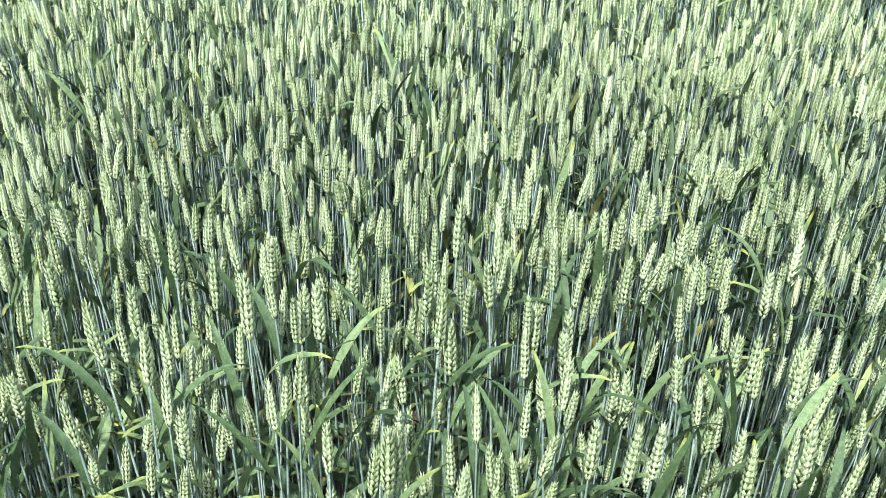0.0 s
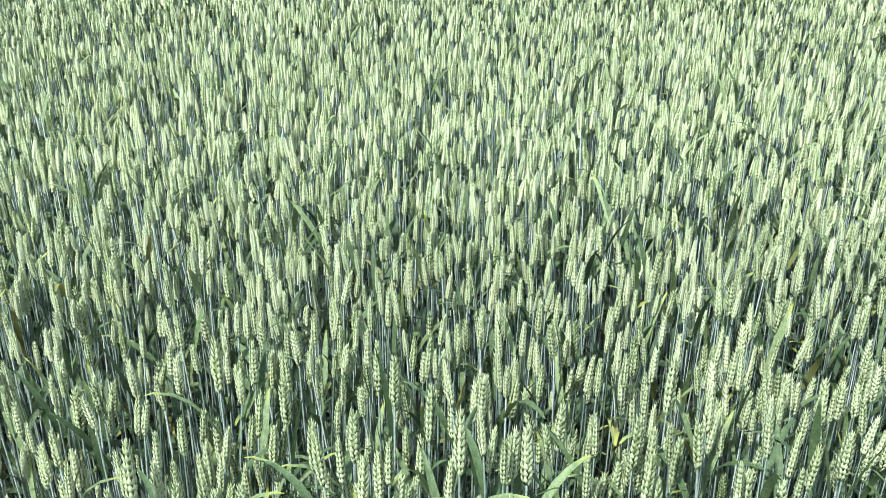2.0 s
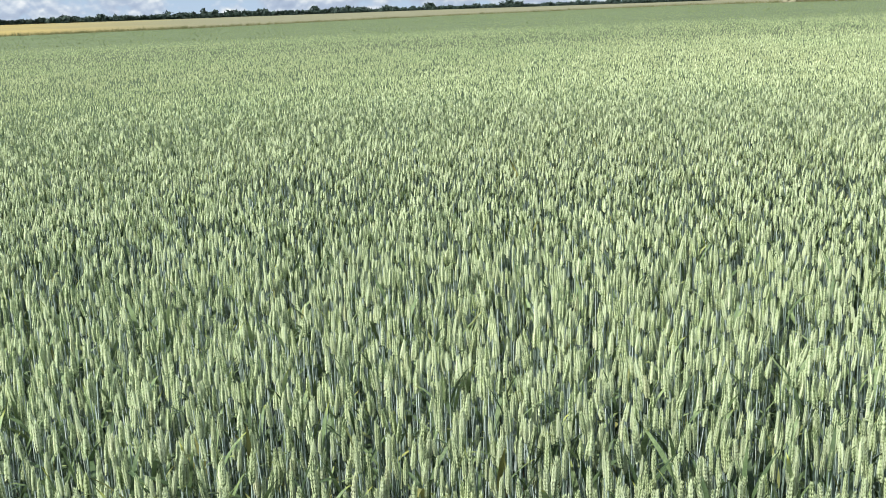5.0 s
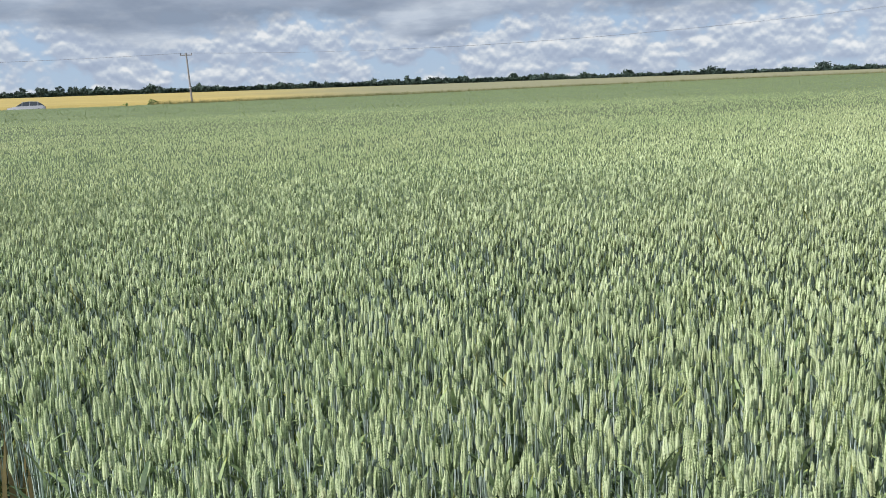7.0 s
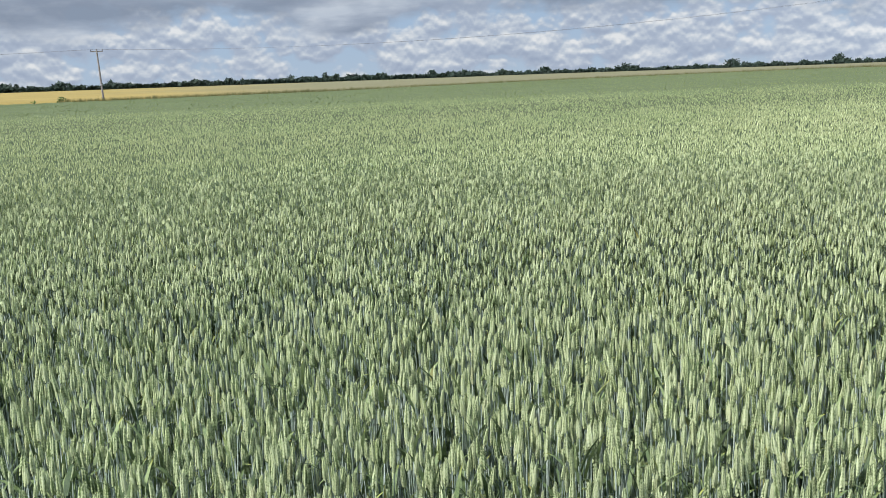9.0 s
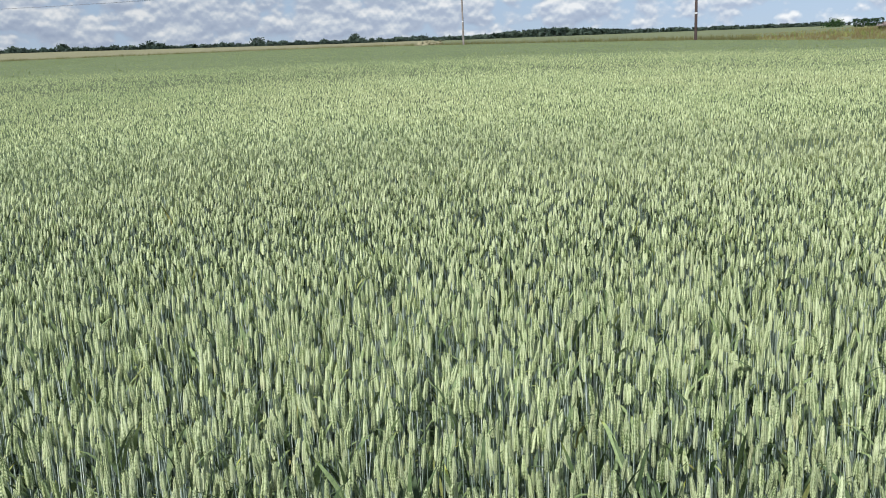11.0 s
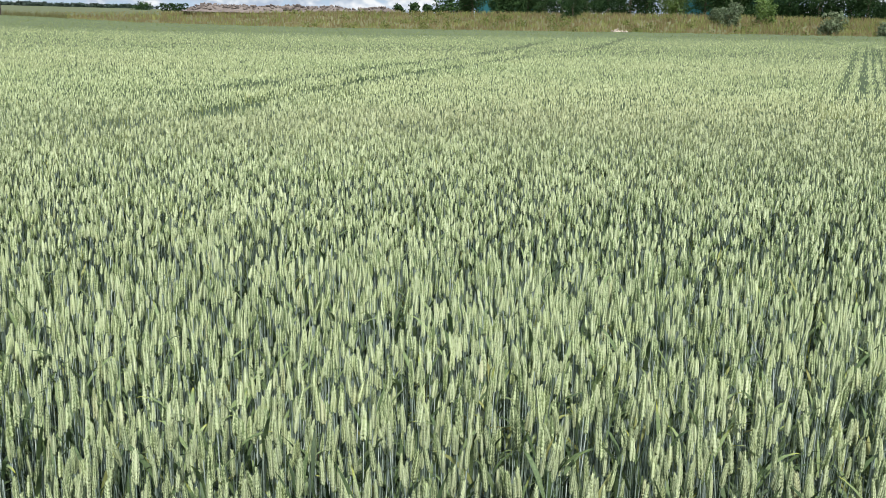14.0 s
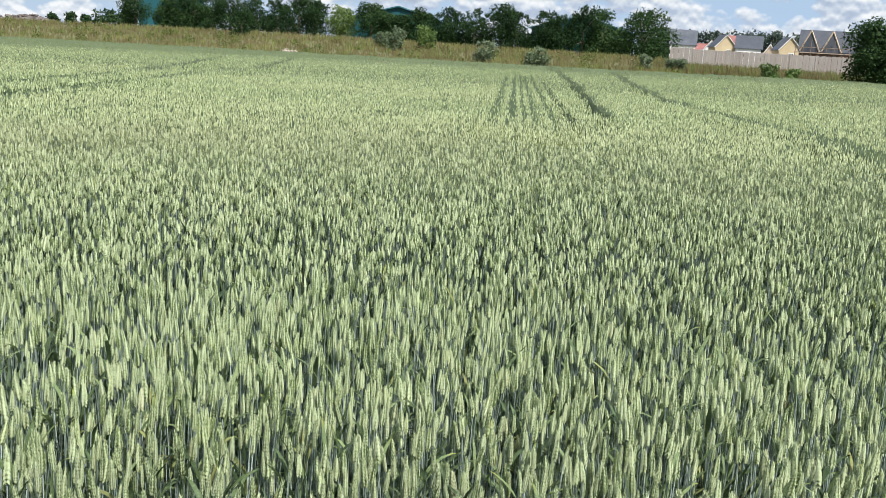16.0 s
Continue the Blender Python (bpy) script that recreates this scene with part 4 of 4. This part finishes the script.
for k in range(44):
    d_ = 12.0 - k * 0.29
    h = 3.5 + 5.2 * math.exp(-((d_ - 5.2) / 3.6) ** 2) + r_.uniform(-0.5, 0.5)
    tree("tree", at(d_, 1000 + r_.uniform(-20, 20), 0), h, 11, 220, 1.7, HAZED_LEAVES, "dark woodland tree on the skyline", 300 + k, "woodland trees", 0.05, 0.2)
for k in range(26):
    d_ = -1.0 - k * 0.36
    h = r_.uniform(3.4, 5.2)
    tree("tree", at(d_, 1000, 0), h, r_.uniform(6, 10), 190, 1.4, HAZED_LEAVES, "round distant tree along the skyline", 400 + k, "skyline trees", 0.08, 0.25)
tree("tree", at(-9.95, 250), 1.9, 5.0, 900, 0.2, LEAVES, "round dark tree behind the bank", 451, "", 0.1, 0.2)
for k, (d_, h, w) in enumerate(((-25.1, 1.9, 2.4), (-25.9, 1.6, 2.0), (-26.7, 2.6, 3.4), (-27.3, 3.0, 3.2), (-27.9, 2.6, 2.6), (-24.2, 1.5, 2.2))):
    tree("tree", at(d_, 200), h + 0.5, w * 1.3, 420, 0.3, LEAVES, "small dark tree beyond the rubble heap", 460 + k, "", 0.1, 0.3)

# the close row of trees on the bank, with its gaps
for k, (d_, size, h) in enumerate(((-28.5, 0.95, 5.2), (-30.0, 0.8, 4.8), (-30.8, 1.0, 5.2), (-31.64, 1.0, 5.2), (-32.58, 0.9, 4.8), (-33.59, 1.0, 5.2), (-35.02, 1.05, 5.0), (-36.21, 0.85, 4.9), (-37.44, 1.1, 5.2), (-38.39, 0.9, 5.0), (-39.96, 0.95, 4.2), (-41.55, 1.15, 5.0), (-42.7, 0.8, 3.7), (-43.53, 0.75, 3.6), (-44.9, 0.8, 3.8), (-44.17, 0.9, 4.5), (-45.96, 1.05, 4.7), (-47.53, 1.0, 4.9), (-49.06, 1.1, 5.3), (-49.96, 0.9, 4.9), (-51.61, 1.1, 5.0), (-52.54, 0.9, 4.8), (-53.75, 1.1, 5.5), (-54.83, 0.95, 5.3), (-55.87, 0.75, 3.2), (-57.1, 1.5, 5.2))):
    dist = np.interp(d_, (-58.5, -28), (93, 118))
    pale = d_ in (-39.96, -55.87)
    tree("tree", at(d_, dist), h * 0.82, 4.5 * size, int(5200 * size ** 1.5), 0.115, LIGHT_LEAVES if pale else LEAVES, "bright green young tree in the row" if pale else "dense dark green tree in a row on the bank", 500 + k, "bank tree row", 0.03, 0.6)
for k, (d_, w) in enumerate(((-69.5, 3.2), (-71.5, 3.6), (-73.6, 3.4))):
    tree("bush", at(d_, 59), 3.9 + 0.2 * k, w + 0.6, 10000, 0.085, LEAVES, "tall dark green bush at the field corner", 540 + k, "", 0.02, 0.25, "bush")

# shrubs on the bank
for k, (d_, past, h, w, mat) in enumerate(((-34.25, 22, 2.3, 2.6, LEAVES), (-42.2, 20, 1.2, 1.5, GREY_LEAVES), (-43.0, 17, 1.9, 2.2, GREY_LEAVES), (-44.85, 20, 1.9, 2.3, LIGHT_LEAVES), (-48.25, 12, 1.7, 1.9, GREY_LEAVES), (-51.3, 9, 1.6, 2.2, GREY_LEAVES), (-57.42, 14, 1.1, 1.3, GREY_LEAVES), (-58.82, 16, 0.9, 1.1, GREY_LEAVES), (-59.46, 16, 1.1, 1.2, GREY_LEAVES), (-64.19, 12, 1.3, 1.5, LIGHT_LEAVES), (-65.39, 14, 0.9, 1.2, LIGHT_LEAVES))):
    edge_ = float(lie(*bearing(d_, 10)[:2])[0])
    tree("shrub", at(d_, edge_ + past), h, w, 1700, 0.05 + 0.02 * w, mat, {GREY_LEAVES: "low grey-green shrub in rough grass", LEAVES: "round dark green shrub in rough grass"}.get(mat, "bright green shrub in rough grass"), 560 + k, "bank shrubs", 0.03, 0.3, "shrub")
for k, (d_, h) in enumerate(((59.9, 1.5), (61.3, 0.9))):
    tree("shrub", at(d_, 143 - 2 * k, 0), h, h, 160, 0.14, LIGHT_LEAVES, "straggly green shrub on the roadside verge", 590 + k, "", 0.03, 0.3, "shrub")

# ---- poles and cables ----
def pole(place, high, lean, radius, mat, label, arm=True):
    """A wooden line pole leaning a little, with crossarm, insulators and stay band."""
    ob = thing("power_pole", place, label, "power pole", group="line poles")
    top = Vector((lean, 0, high))
    part("shaft", tube(bmesh.new(), (0, 0, -0.3), top, radius, radius * 0.72, 10), mat, ob, smooth=False)
    part("band", tube(bmesh.new(), Vector((lean, 0, high)) * 0.36, Vector((lean, 0, high)) * 0.375, radius * 1.02, radius * 1.02, 10), STEEL, ob, "steel number band")
    if arm:
        cross = part("crossarm", box(bmesh.new(), (lean - 0.85, -0.06, high - 0.32), (lean + 0.85, 0.06, high - 0.18), 0.01), mat, ob)
        for dx in (-0.78, 0.0, 0.78):
            bm = tube(bmesh.new(), (lean + dx, 0, high - 0.18), (lean + dx, 0, high + 0.06), 0.05, 0.035, 8)
            part("insulator", bm, DARK_POLE, cross, "dark glazed insulator")
    return ob


def facing(ob, deg):
    ob.matrix_world = Matrix.Translation(ob.matrix_world.translation) @ pose(0, 0, 0, 0, 0, deg)
    return ob


POLE_AT = {"a": at(57.67, 150), "b": at(10.33, 130), "c": at(-2.8, 106), "d": at(101, 150)}
facing(pole(POLE_AT["a"], 7.9, -0.38, 0.15, POLE_WOOD, "grey weathered wooden power pole leaning over the verge"), 57)
facing(pole(POLE_AT["b"], 10.2, -0.12, 0.13, POLE_WOOD, "pale weathered wooden power pole leaning slightly"), 10)
facing(pole(POLE_AT["c"], 9.5, -0.03, 0.16, DARK_POLE, "dark creosoted wooden power pole beside the field"), -3)
facing(pole(POLE_AT["d"], 7.9, 0.0, 0.15, POLE_WOOD, "grey weathered wooden power pole beside the road"), 101)


def cable(a, b, sag, radius=0.007):
    a, b = Vector(a), Vector(b)
    pts = [a.lerp(b, s / 24) - Vector((0, 0, sag * 4 * (s / 24) * (1 - s / 24))) for s in range(25)]
    bm = bmesh.new()
    side = (b - a).cross(Vector((0, 0, 1))).normalized() * radius
    rings = [[bm.verts.new(p + side * math.cos(k * 2.0944) + Vector((0, 0, radius * math.sin(k * 2.0944)))) for k in range(3)] for p in pts]
    for r0, r1 in zip(rings, rings[1:]):
        for k in range(3):
            bm.faces.new((r0[k], r0[(k + 1) % 3], r1[(k + 1) % 3], r1[k]))
    bm.faces.new(rings[0])
    bm.faces.new(rings[-1])
    bmesh.ops.recalc_face_normals(bm, faces=bm.faces)
    me = bpy.data.meshes.new("power_cable")
    bm.to_mesh(me)
    bm.free()
    me.materials.append(WIRE)
    return tagged(new("power_cable", me), "thin black overhead cable slung between wooden poles", "cable", "overhead cables")


def arm_end(key, high, lean, deg, dx):
    turn = Matrix.Rotation(radians(deg), 3, "Z")
    return POLE_AT[key] + turn @ Vector((lean + dx, 0, high + 0.06))


for dx in (-0.78, 0.0, 0.78):
    cable(arm_end("a", 7.9, -0.38, 57, dx), arm_end("b", 10.2, -0.12, 10, dx), 2.2)
    cable(arm_end("b", 10.2, -0.12, 10, dx), arm_end("c", 9.5, -0.03, -3, dx), 0.5)
    cable(arm_end("d", 7.9, 0, 101, dx), arm_end("a", 7.9, -0.38, 57, dx), 1.6)

# ---- road and car ----
a_ = np.radians(np.linspace(48, 110, 80))
d_in = lie(-np.sin(a_), np.cos(a_))[0] + 9.5
road_v = []
for off in (0.0, 5.2):
    x, y = -np.sin(a_) * (d_in + off), np.cos(a_) * (d_in + off)
    road_v.append(np.stack([x, y, ground_z(x, y) + 0.08], 1))
k_ = len(a_)
road = new("road", mesh_of("road", np.vstack(road_v), [(j, k_ + j, k_ + j + 1, j + 1) for j in range(k_ - 1)], TARMAC))
tagged(road, "narrow grey country road beside the wheat", "road", kind="structure")


def loft(bm, sections):
    """Closed rings joined into one skin, ends capped."""
    rings = [[bm.verts.new(p) for p in s] for s in sections]
    for a, b in zip(rings, rings[1:]):
        for i in range(len(a)):
            bm.faces.new((a[i], a[(i + 1) % len(a)], b[(i + 1) % len(b)], b[i]))
    bm.faces.new(reversed(rings[0]))
    bm.faces.new(rings[-1])
    bmesh.ops.recalc_face_normals(bm, faces=bm.faces)
    return bm


def car(place, deg):
    ob = thing("car", place, "silver estate car on the country road", "car", deg)
    low = []
    for x, zt, zb, w in ((-2.15, 0.62, 0.35, 0.62), (-2.0, 0.78, 0.25, 0.80), (-1.0, 0.95, 0.22, 0.88), (0.6, 0.98, 0.22, 0.89), (1.8, 1.00, 0.25, 0.86), (2.12, 0.85, 0.38, 0.74)):
        low.append([(x, -w, zb), (x, w, zb), (x, w * 1.02, (zt + zb) / 2), (x, w * 0.93, zt), (x, -w * 0.93, zt), (x, -w * 1.02, (zt + zb) / 2)])
    body = part("body", loft(bmesh.new(), low), CAR_PAINT, ob)
    cab = []
    for x, zt, w in ((-1.1, 0.97, 0.78), (-0.35, 1.40, 0.66), (0.3, 1.46, 0.66), (1.3, 1.42, 0.64), (1.95, 1.00, 0.72)):
        cab.append([(x, -0.80, 0.95), (x, 0.80, 0.95), (x, w, zt), (x, -w, zt)])
    part("windows", loft(bmesh.new(), cab), GLASS, ob, "dark tinted glasshouse")
    roof = [[(x, -w, z), (x, w, z), (x, w, z + 0.035), (x, -w, z + 0.035)] for x, z, w in ((-0.38, 1.39, 0.66), (0.3, 1.46, 0.67), (1.35, 1.42, 0.65))]
    part("roof", loft(bmesh.new(), roof), CAR_PAINT, ob)
    for x in (-0.42, 0.42, 1.3):
        for s in (-1, 1):
            part("pillar", tube(bmesh.new(), (x - 0.05, s * 0.80, 0.96), (x + 0.02, s * 0.67, 1.42), 0.04, 0.04, 4), CAR_PAINT, body)
    for x in (-1.35, 1.3):
        for s in (-1, 1):
            wheel = part("wheel", tube(bmesh.new(), (x, s * 0.70, 0.32), (x, s * 0.90, 0.32), 0.32, 0.32, 16), RUBBER, ob, "black tyre")
            part("rim", tube(bmesh.new(), (x, s * 0.88, 0.32), (x, s * 0.915, 0.32), 0.20, 0.18, 12), STEEL, wheel, "silver rim")
    for s in (-1, 1):
        part("headlight", box(bmesh.new(), (-2.12, s * 0.55 - 0.15, 0.62), (-2.02, s * 0.55 + 0.15, 0.74), 0.02), GLASS, ob)
        part("tail_light", box(bmesh.new(), (2.02, s * 0.66 - 0.1, 0.70), (2.10, s * 0.66 + 0.1, 0.86), 0.02), RED_TILE, ob, "red tail light")
    return ob


car(at(66.4, 125, 0.08), 66.4)

# ---- rubble, stones and straw ----
def stone_mesh(seed, mat):
    r = np.random.default_rng(seed)
    bm = bmesh.new()
    bmesh.ops.create_icosphere(bm, subdivisions=1, radius=0.5)
    for v in bm.verts:
        v.co = Vector((v.co.x * 1.3, v.co.y * 0.9, v.co.z * 0.6)) * float(r.uniform(0.7, 1.25))
    me = bpy.data.meshes.new("chunk")
    bm.to_mesh(me)
    bm.free()
    me.materials.append(mat)
    return me


def heap(name, place, turn, long, deep, high, count, size, mat, label, category, seed, piece):
    """A long low heap: a bed of fines with broken pieces lying on it."""
    r = np.random.default_rng(seed)
    ob = thing(name, place, label, category, turn)
    xs, ys = np.meshgrid(np.linspace(-0.5, 0.5, 60), np.linspace(-0.5, 0.5, 16))

    def lift(x, y):
        body = (1 - (2 * y) ** 2).clip(0) * np.minimum(1, (1 - np.abs(2 * x)) * 5).clip(0)
        return high * body * (0.78 + 0.22 * waves(x * long, y * deep, 5.0, seed))

    zs = lift(xs, ys) - 0.05
    f = [(j * 60 + i, j * 60 + i + 1, (j + 1) * 60 + i + 1, (j + 1) * 60 + i) for j in range(15) for i in range(59)]
    bed = new("bed", mesh_of("bed", np.stack([xs.ravel() * long, ys.ravel() * deep, zs.ravel()], 1), f, mat, True))
    bed.parent = ob
    meshes = [stone_mesh(seed * 10 + k, mat) for k in range(8)]
    for k in range(count):
        x, y = r.uniform(-0.49, 0.49), r.uniform(-0.42, 0.2)
        s = size * r.uniform(0.4, 1.3) * (1.5 if r.random() < 0.08 else 1)
        p = new(piece, meshes[k % 8])
        p.parent = ob
        p.matrix_basis = pose(x * long, y * deep, float(lift(np.array(x), np.array(y))), *r.uniform(-40, 40, 2), r.uniform(0, 360)) @ Matrix.Scale(s, 4)
    return ob


heap("rubble_heap", at(-18.6, 112), -18.6, 25.5, 6, 0.95, 300, 0.42, RUBBLE, "long heap of broken concrete and brick on the bank", "rubble", 3, "chunk")
heap("stone_pile", at(-36.9, 68.4, 0.5), -37, 1.3, 0.8, 0.42, 30, 0.26, LIMESTONE, "small pile of pale stones at the field edge", "stones", 4, "stone")
heap("straw_heap", at(12.3, 150, 0.5), 12, 4.4, 2.4, 1.0, 40, 0.5, STRAW, "low weathered straw heap past the wheat", "straw heap", 5, "clod")

# ---- fence ----
fence = thing("board_fence", at(-63.2, 85), "grey weathered close-board garden fence on the bank", "fence", -63.2)
f0, f1 = at(-58.75, 87), at(-69.2, 83.5)
back_m = fence.matrix_world.inverted()
n_pan = int((f1 - f0).length / 1.85)
bm = box(bmesh.new(), (0, 0, 0), (0.150, 0.018, 1.72), 0.004)
board_mesh = bpy.data.meshes.new("board")
bm.to_mesh(board_mesh)
bm.free()
board_mesh.materials.append(FENCE)
BACK = 1.0   # side of the boards that faces the gardens
for k in range(n_pan):
    p, q = f0.lerp(f1, k / n_pan), f0.lerp(f1, (k + 1) / n_pan)
    p.z, q.z = gz(p), gz(q)
    along_ = (q - p)
    wide = Vector((along_.x, along_.y, 0)).length
    turn = Matrix.Translation((p + q) / 2) @ Matrix.Rotation(math.atan2(along_.y, along_.x), 4, "Z")
    post = part("post", box(bmesh.new(), (-wide / 2 - 0.05, BACK * 0.025 - 0.05, -0.3), (-wide / 2 + 0.05, BACK * 0.025 + 0.05, 1.80), 0.008), FENCE, fence)
    post.matrix_basis = back_m @ turn
    for j in range(12):
        board = new("board", board_mesh)
        board.parent = fence
        board.matrix_basis = back_m @ turn @ pose(-wide / 2 + 0.05 + j * (wide - 0.1) / 12, 0.004 * (j % 2), 0.05, 0, 0.4 * ((j * 5 + k) % 3 - 1)) @ Matrix.Scale(1 + 0.008 * ((j * 7 + k * 3) % 5 - 2), 4)
    for z in (0.3, 0.95, 1.6):
        rail = part("rail", box(bmesh.new(), (-wide / 2 + 0.05, min(BACK * 0.03, BACK * 0.065), z), (wide / 2 - 0.05, max(BACK * 0.03, BACK * 0.065), z + 0.07)), FENCE, fence)
        rail.matrix_basis = back_m @ turn

# ---- barns ----
def gable_block(ob, wide, deep, eave, ridge, wall_mat, roof_mat, over=0.25, thick=0.14, base=-1.0, edge_mat=None):
    """Walls with gable ends to the front and back, and a two-sided roof, the ridge running back from the camera."""
    bm = bmesh.new()
    w, d = wide / 2, deep / 2
    front = [(-w, -d, base), (w, -d, base), (w, -d, eave), (0, -d, ridge), (-w, -d, eave)]
    loft(bm, [front, [(x, d, z) for x, _, z in front]])
    wall = part("wall", bm, wall_mat, ob)
    for s in (-1, 1):
        slope = (ridge - eave) / w
        bm = bmesh.new()
        out = w + over
        prof = [(0, ridge + 0.01), (s * out, ridge - slope * out + 0.01), (s * out, ridge - slope * out + thick), (0, ridge + thick * 1.2)]
        loft(bm, [[(x, -d - over, z) for x, z in prof], [(x, d + over, z) for x, z in prof]])
        part("roof", bm, roof_mat, ob)
        bm = tube(bmesh.new(), (0, -d - over - 0.03, ridge + 0.02), (s * out, -d - over - 0.03, ridge - slope * out + 0.02), 0.065, 0.065, 4)
        part("bargeboard", bm, edge_mat or WHITE, ob, "" if edge_mat else "white bargeboard")
    return wall


def window(wall, x, y, z, wide, high):
    frame_ = part("window", box(bmesh.new(), (x - wide / 2 - 0.07, y - 0.05, z - 0.07), (x + wide / 2 + 0.07, y + 0.02, z + high + 0.07), 0.01), WHITE, wall, "white window frame")
    for s in (0, 1):
        part("pane", box(bmesh.new(), (x - wide / 2 + s * wide / 2 + 0.03, y - 0.07, z), (x - 0.03 + s * wide / 2, y - 0.055, z + high)), GLASS, wall, "dark window pane") if wide > 0.3 else None
    return frame_


for d_, dist, wide, eave, ridge in ((-43.05, 140, 13, 2.9, 4.7), (-53.6, 132, 11.8, 3.1, 4.7), (-30.4, 160, 9, 4.6, 5.4)):
    barn = thing("barn", at(d_, dist), "teal metal-clad farm shed behind the trees", "barn", d_, "farm sheds")
    wall = gable_block(barn, wide, 24, eave, ridge, TEAL, TEAL, 0.3, edge_mat=TEAL)

# ---- houses ----
def house(d_, dist, wide, deep, eave, ridge, turn, wall_mat, roof_mat, label, windows):
    ob = thing("house", at(d_, dist), label, "house", d_ + turn, "new houses")
    wall = gable_block(ob, wide, deep, eave, ridge, wall_mat, roof_mat)
    for x, z, w, h in windows:
        window(wall, x, -deep / 2, z, w, h)
    return ob


def side_house(d_, dist, wide, deep, eave, ridge, wall_mat, roof_mat, label, windows):
    """A house whose long side and roof slope face the field."""
    ob = thing("house", at(d_, dist), label, "house", d_ + 90, "new houses")
    wall = gable_block(ob, deep, wide, eave, ridge, wall_mat, roof_mat, edge_mat=roof_mat)
    for y, z, w, h in windows:
        frame_ = part("window", box(bmesh.new(), (-deep / 2 - 0.05, y - w / 2 - 0.07, z - 0.07), (-deep / 2 + 0.02, y + w / 2 + 0.07, z + h + 0.07), 0.01), WHITE, wall, "white window frame")
        part("pane", box(bmesh.new(), (-deep / 2 - 0.07, y - w / 2, z), (-deep / 2 - 0.055, y + w / 2, z + h)), GLASS, wall, "dark window pane")
    return ob


side_house(-59.3, 235, 5.6, 8, 5.4, 8.6, RENDERED, SLATE, "pale rendered house with a grey slate roof", [(0.8, 3.3, 1.2, 1.2)])
side_house(-60.35, 265, 5.4, 7, 4.3, 6.6, BRICK, RED_TILE, "brick house with a red tiled roof", [(0.0, 2.6, 1.2, 1.2)])
house(-60.85, 262, 3.6, 8, 5.2, 7.4, 0, RENDERED, RED_TILE, "pale gabled house with red roof tiles", [(0.0, 3.6, 1.0, 1.1)])
house(-61.45, 230, 4.6, 6, 5.4, 7.9, 15, BRICK, SLATE, "buff brick house with a white-edged gable", [(0.7, 3.4, 0.9, 1.3)])
side_house(-62.05, 250, 3.4, 7, 5.6, 8.5, BRICK, RED_TILE, "brick house with a red tiled roof", [])
side_house(-62.85, 230, 5.4, 7.5, 5.3, 8.0, RENDERED, SLATE, "white rendered house with a grey slate roof", [(1.0, 3.4, 1.5, 1.0), (-0.9, 3.5, 0.8, 0.9)])
house(-64.85, 228, 4.6, 6, 5.5, 8.1, 15, BRICK, SLATE, "buff brick house with a steep white-edged gable", [(0.3, 3.4, 1.0, 1.3)])
house(-64.0, 236, 2.6, 5, 4.6, 6.6, 0, TIMBER, TIMBER, "bare timber roof frame of an unfinished house", [])

site = side_house(-66.9, 200, 9.5, 7, 4.9, 8.6, BROWN_BRICK, SLATE, "unfinished brick house under scaffolding with twin gables", [])
site["category"] = "house"
for dy in (2.95, -0.85):
    for s in (-1, 1):
        bm = tube(bmesh.new(), (-3.9, dy, 8.5), (-3.9, dy + s * 1.75, 4.7), 0.13, 0.13, 4)
        part("gable_rafter", bm, TIMBER, site, "pale timber gable rafter")
    bm = bmesh.new()
    front = [(-3.85, dy - 1.6, 4.6), (-3.85, dy + 1.6, 4.6), (-3.85, dy, 8.3)]
    loft(bm, [front, [(-1.2, y, z) for _, y, z in front]])
    part("gable", bm, SLATE, site, "dark roofed gable")
scaffold = thing("scaffold", at(-66.9, 195.2), "rusty steel tube scaffolding along an unfinished house", "scaffold", -66.9)
for x in np.linspace(-5.4, 5.4, 9):
    for y in (-0.5, 0.5):
        part("upright", tube(bmesh.new(), (x, y, -0.5), (x, y, 6.8), 0.05, 0.05, 6), RUSTY, scaffold)
for z in (2.4, 4.5, 5.4):
    for y in (-0.5, 0.5):
        part("ledger", tube(bmesh.new(), (-5.6, y, z), (5.6, y, z), 0.05, 0.05, 6), RUSTY, scaffold)
for z in (2.3, 4.4):
    part("deck", box(bmesh.new(), (-5.6, -0.6, z), (5.6, 0.6, z + 0.06)), TIMBER, scaffold, "timber scaffold boards")

for k in range(44):
    d_ = -57.5 - k * 0.31
    tree("tree", at(d_, 430 + r_.uniform(-12, 12)), 15.6 + 0.035 * k + r_.uniform(-0.7, 0.7), 13, 1000, 0.6, HAZED_LEAVES, "tall dark tree behind the new houses", 700 + k, "trees behind the houses", 0.08, 0.3)

# ---- the path's edge: dry grass and weeds before the first wheat ----
r_ = np.random.default_rng(91)
n_ = 7000
px_, py_ = r_.uniform(-8, 7, n_), r_.uniform(-5, 0.9, n_)
ok = ~in_field(px_, py_) | (r_.random(n_) < 0.06)
tufts("path_grass", np.stack([px_, py_, np.full(n_, 0.02)], 1)[ok], 0.16, VERGE, "short green and dry grass along the path", "grass", 5, 0.6, 8)
px_, py_ = r_.normal(-3.5, 0.35, 90), r_.normal(0.95, 0.14, 90)
tufts("dry_stalks", np.stack([px_, py_, np.full(90, 0.02)], 1), 0.6, DRY, "dry brown grass stalks at the edge of the wheat", "grass", 6, 0.3, 9)
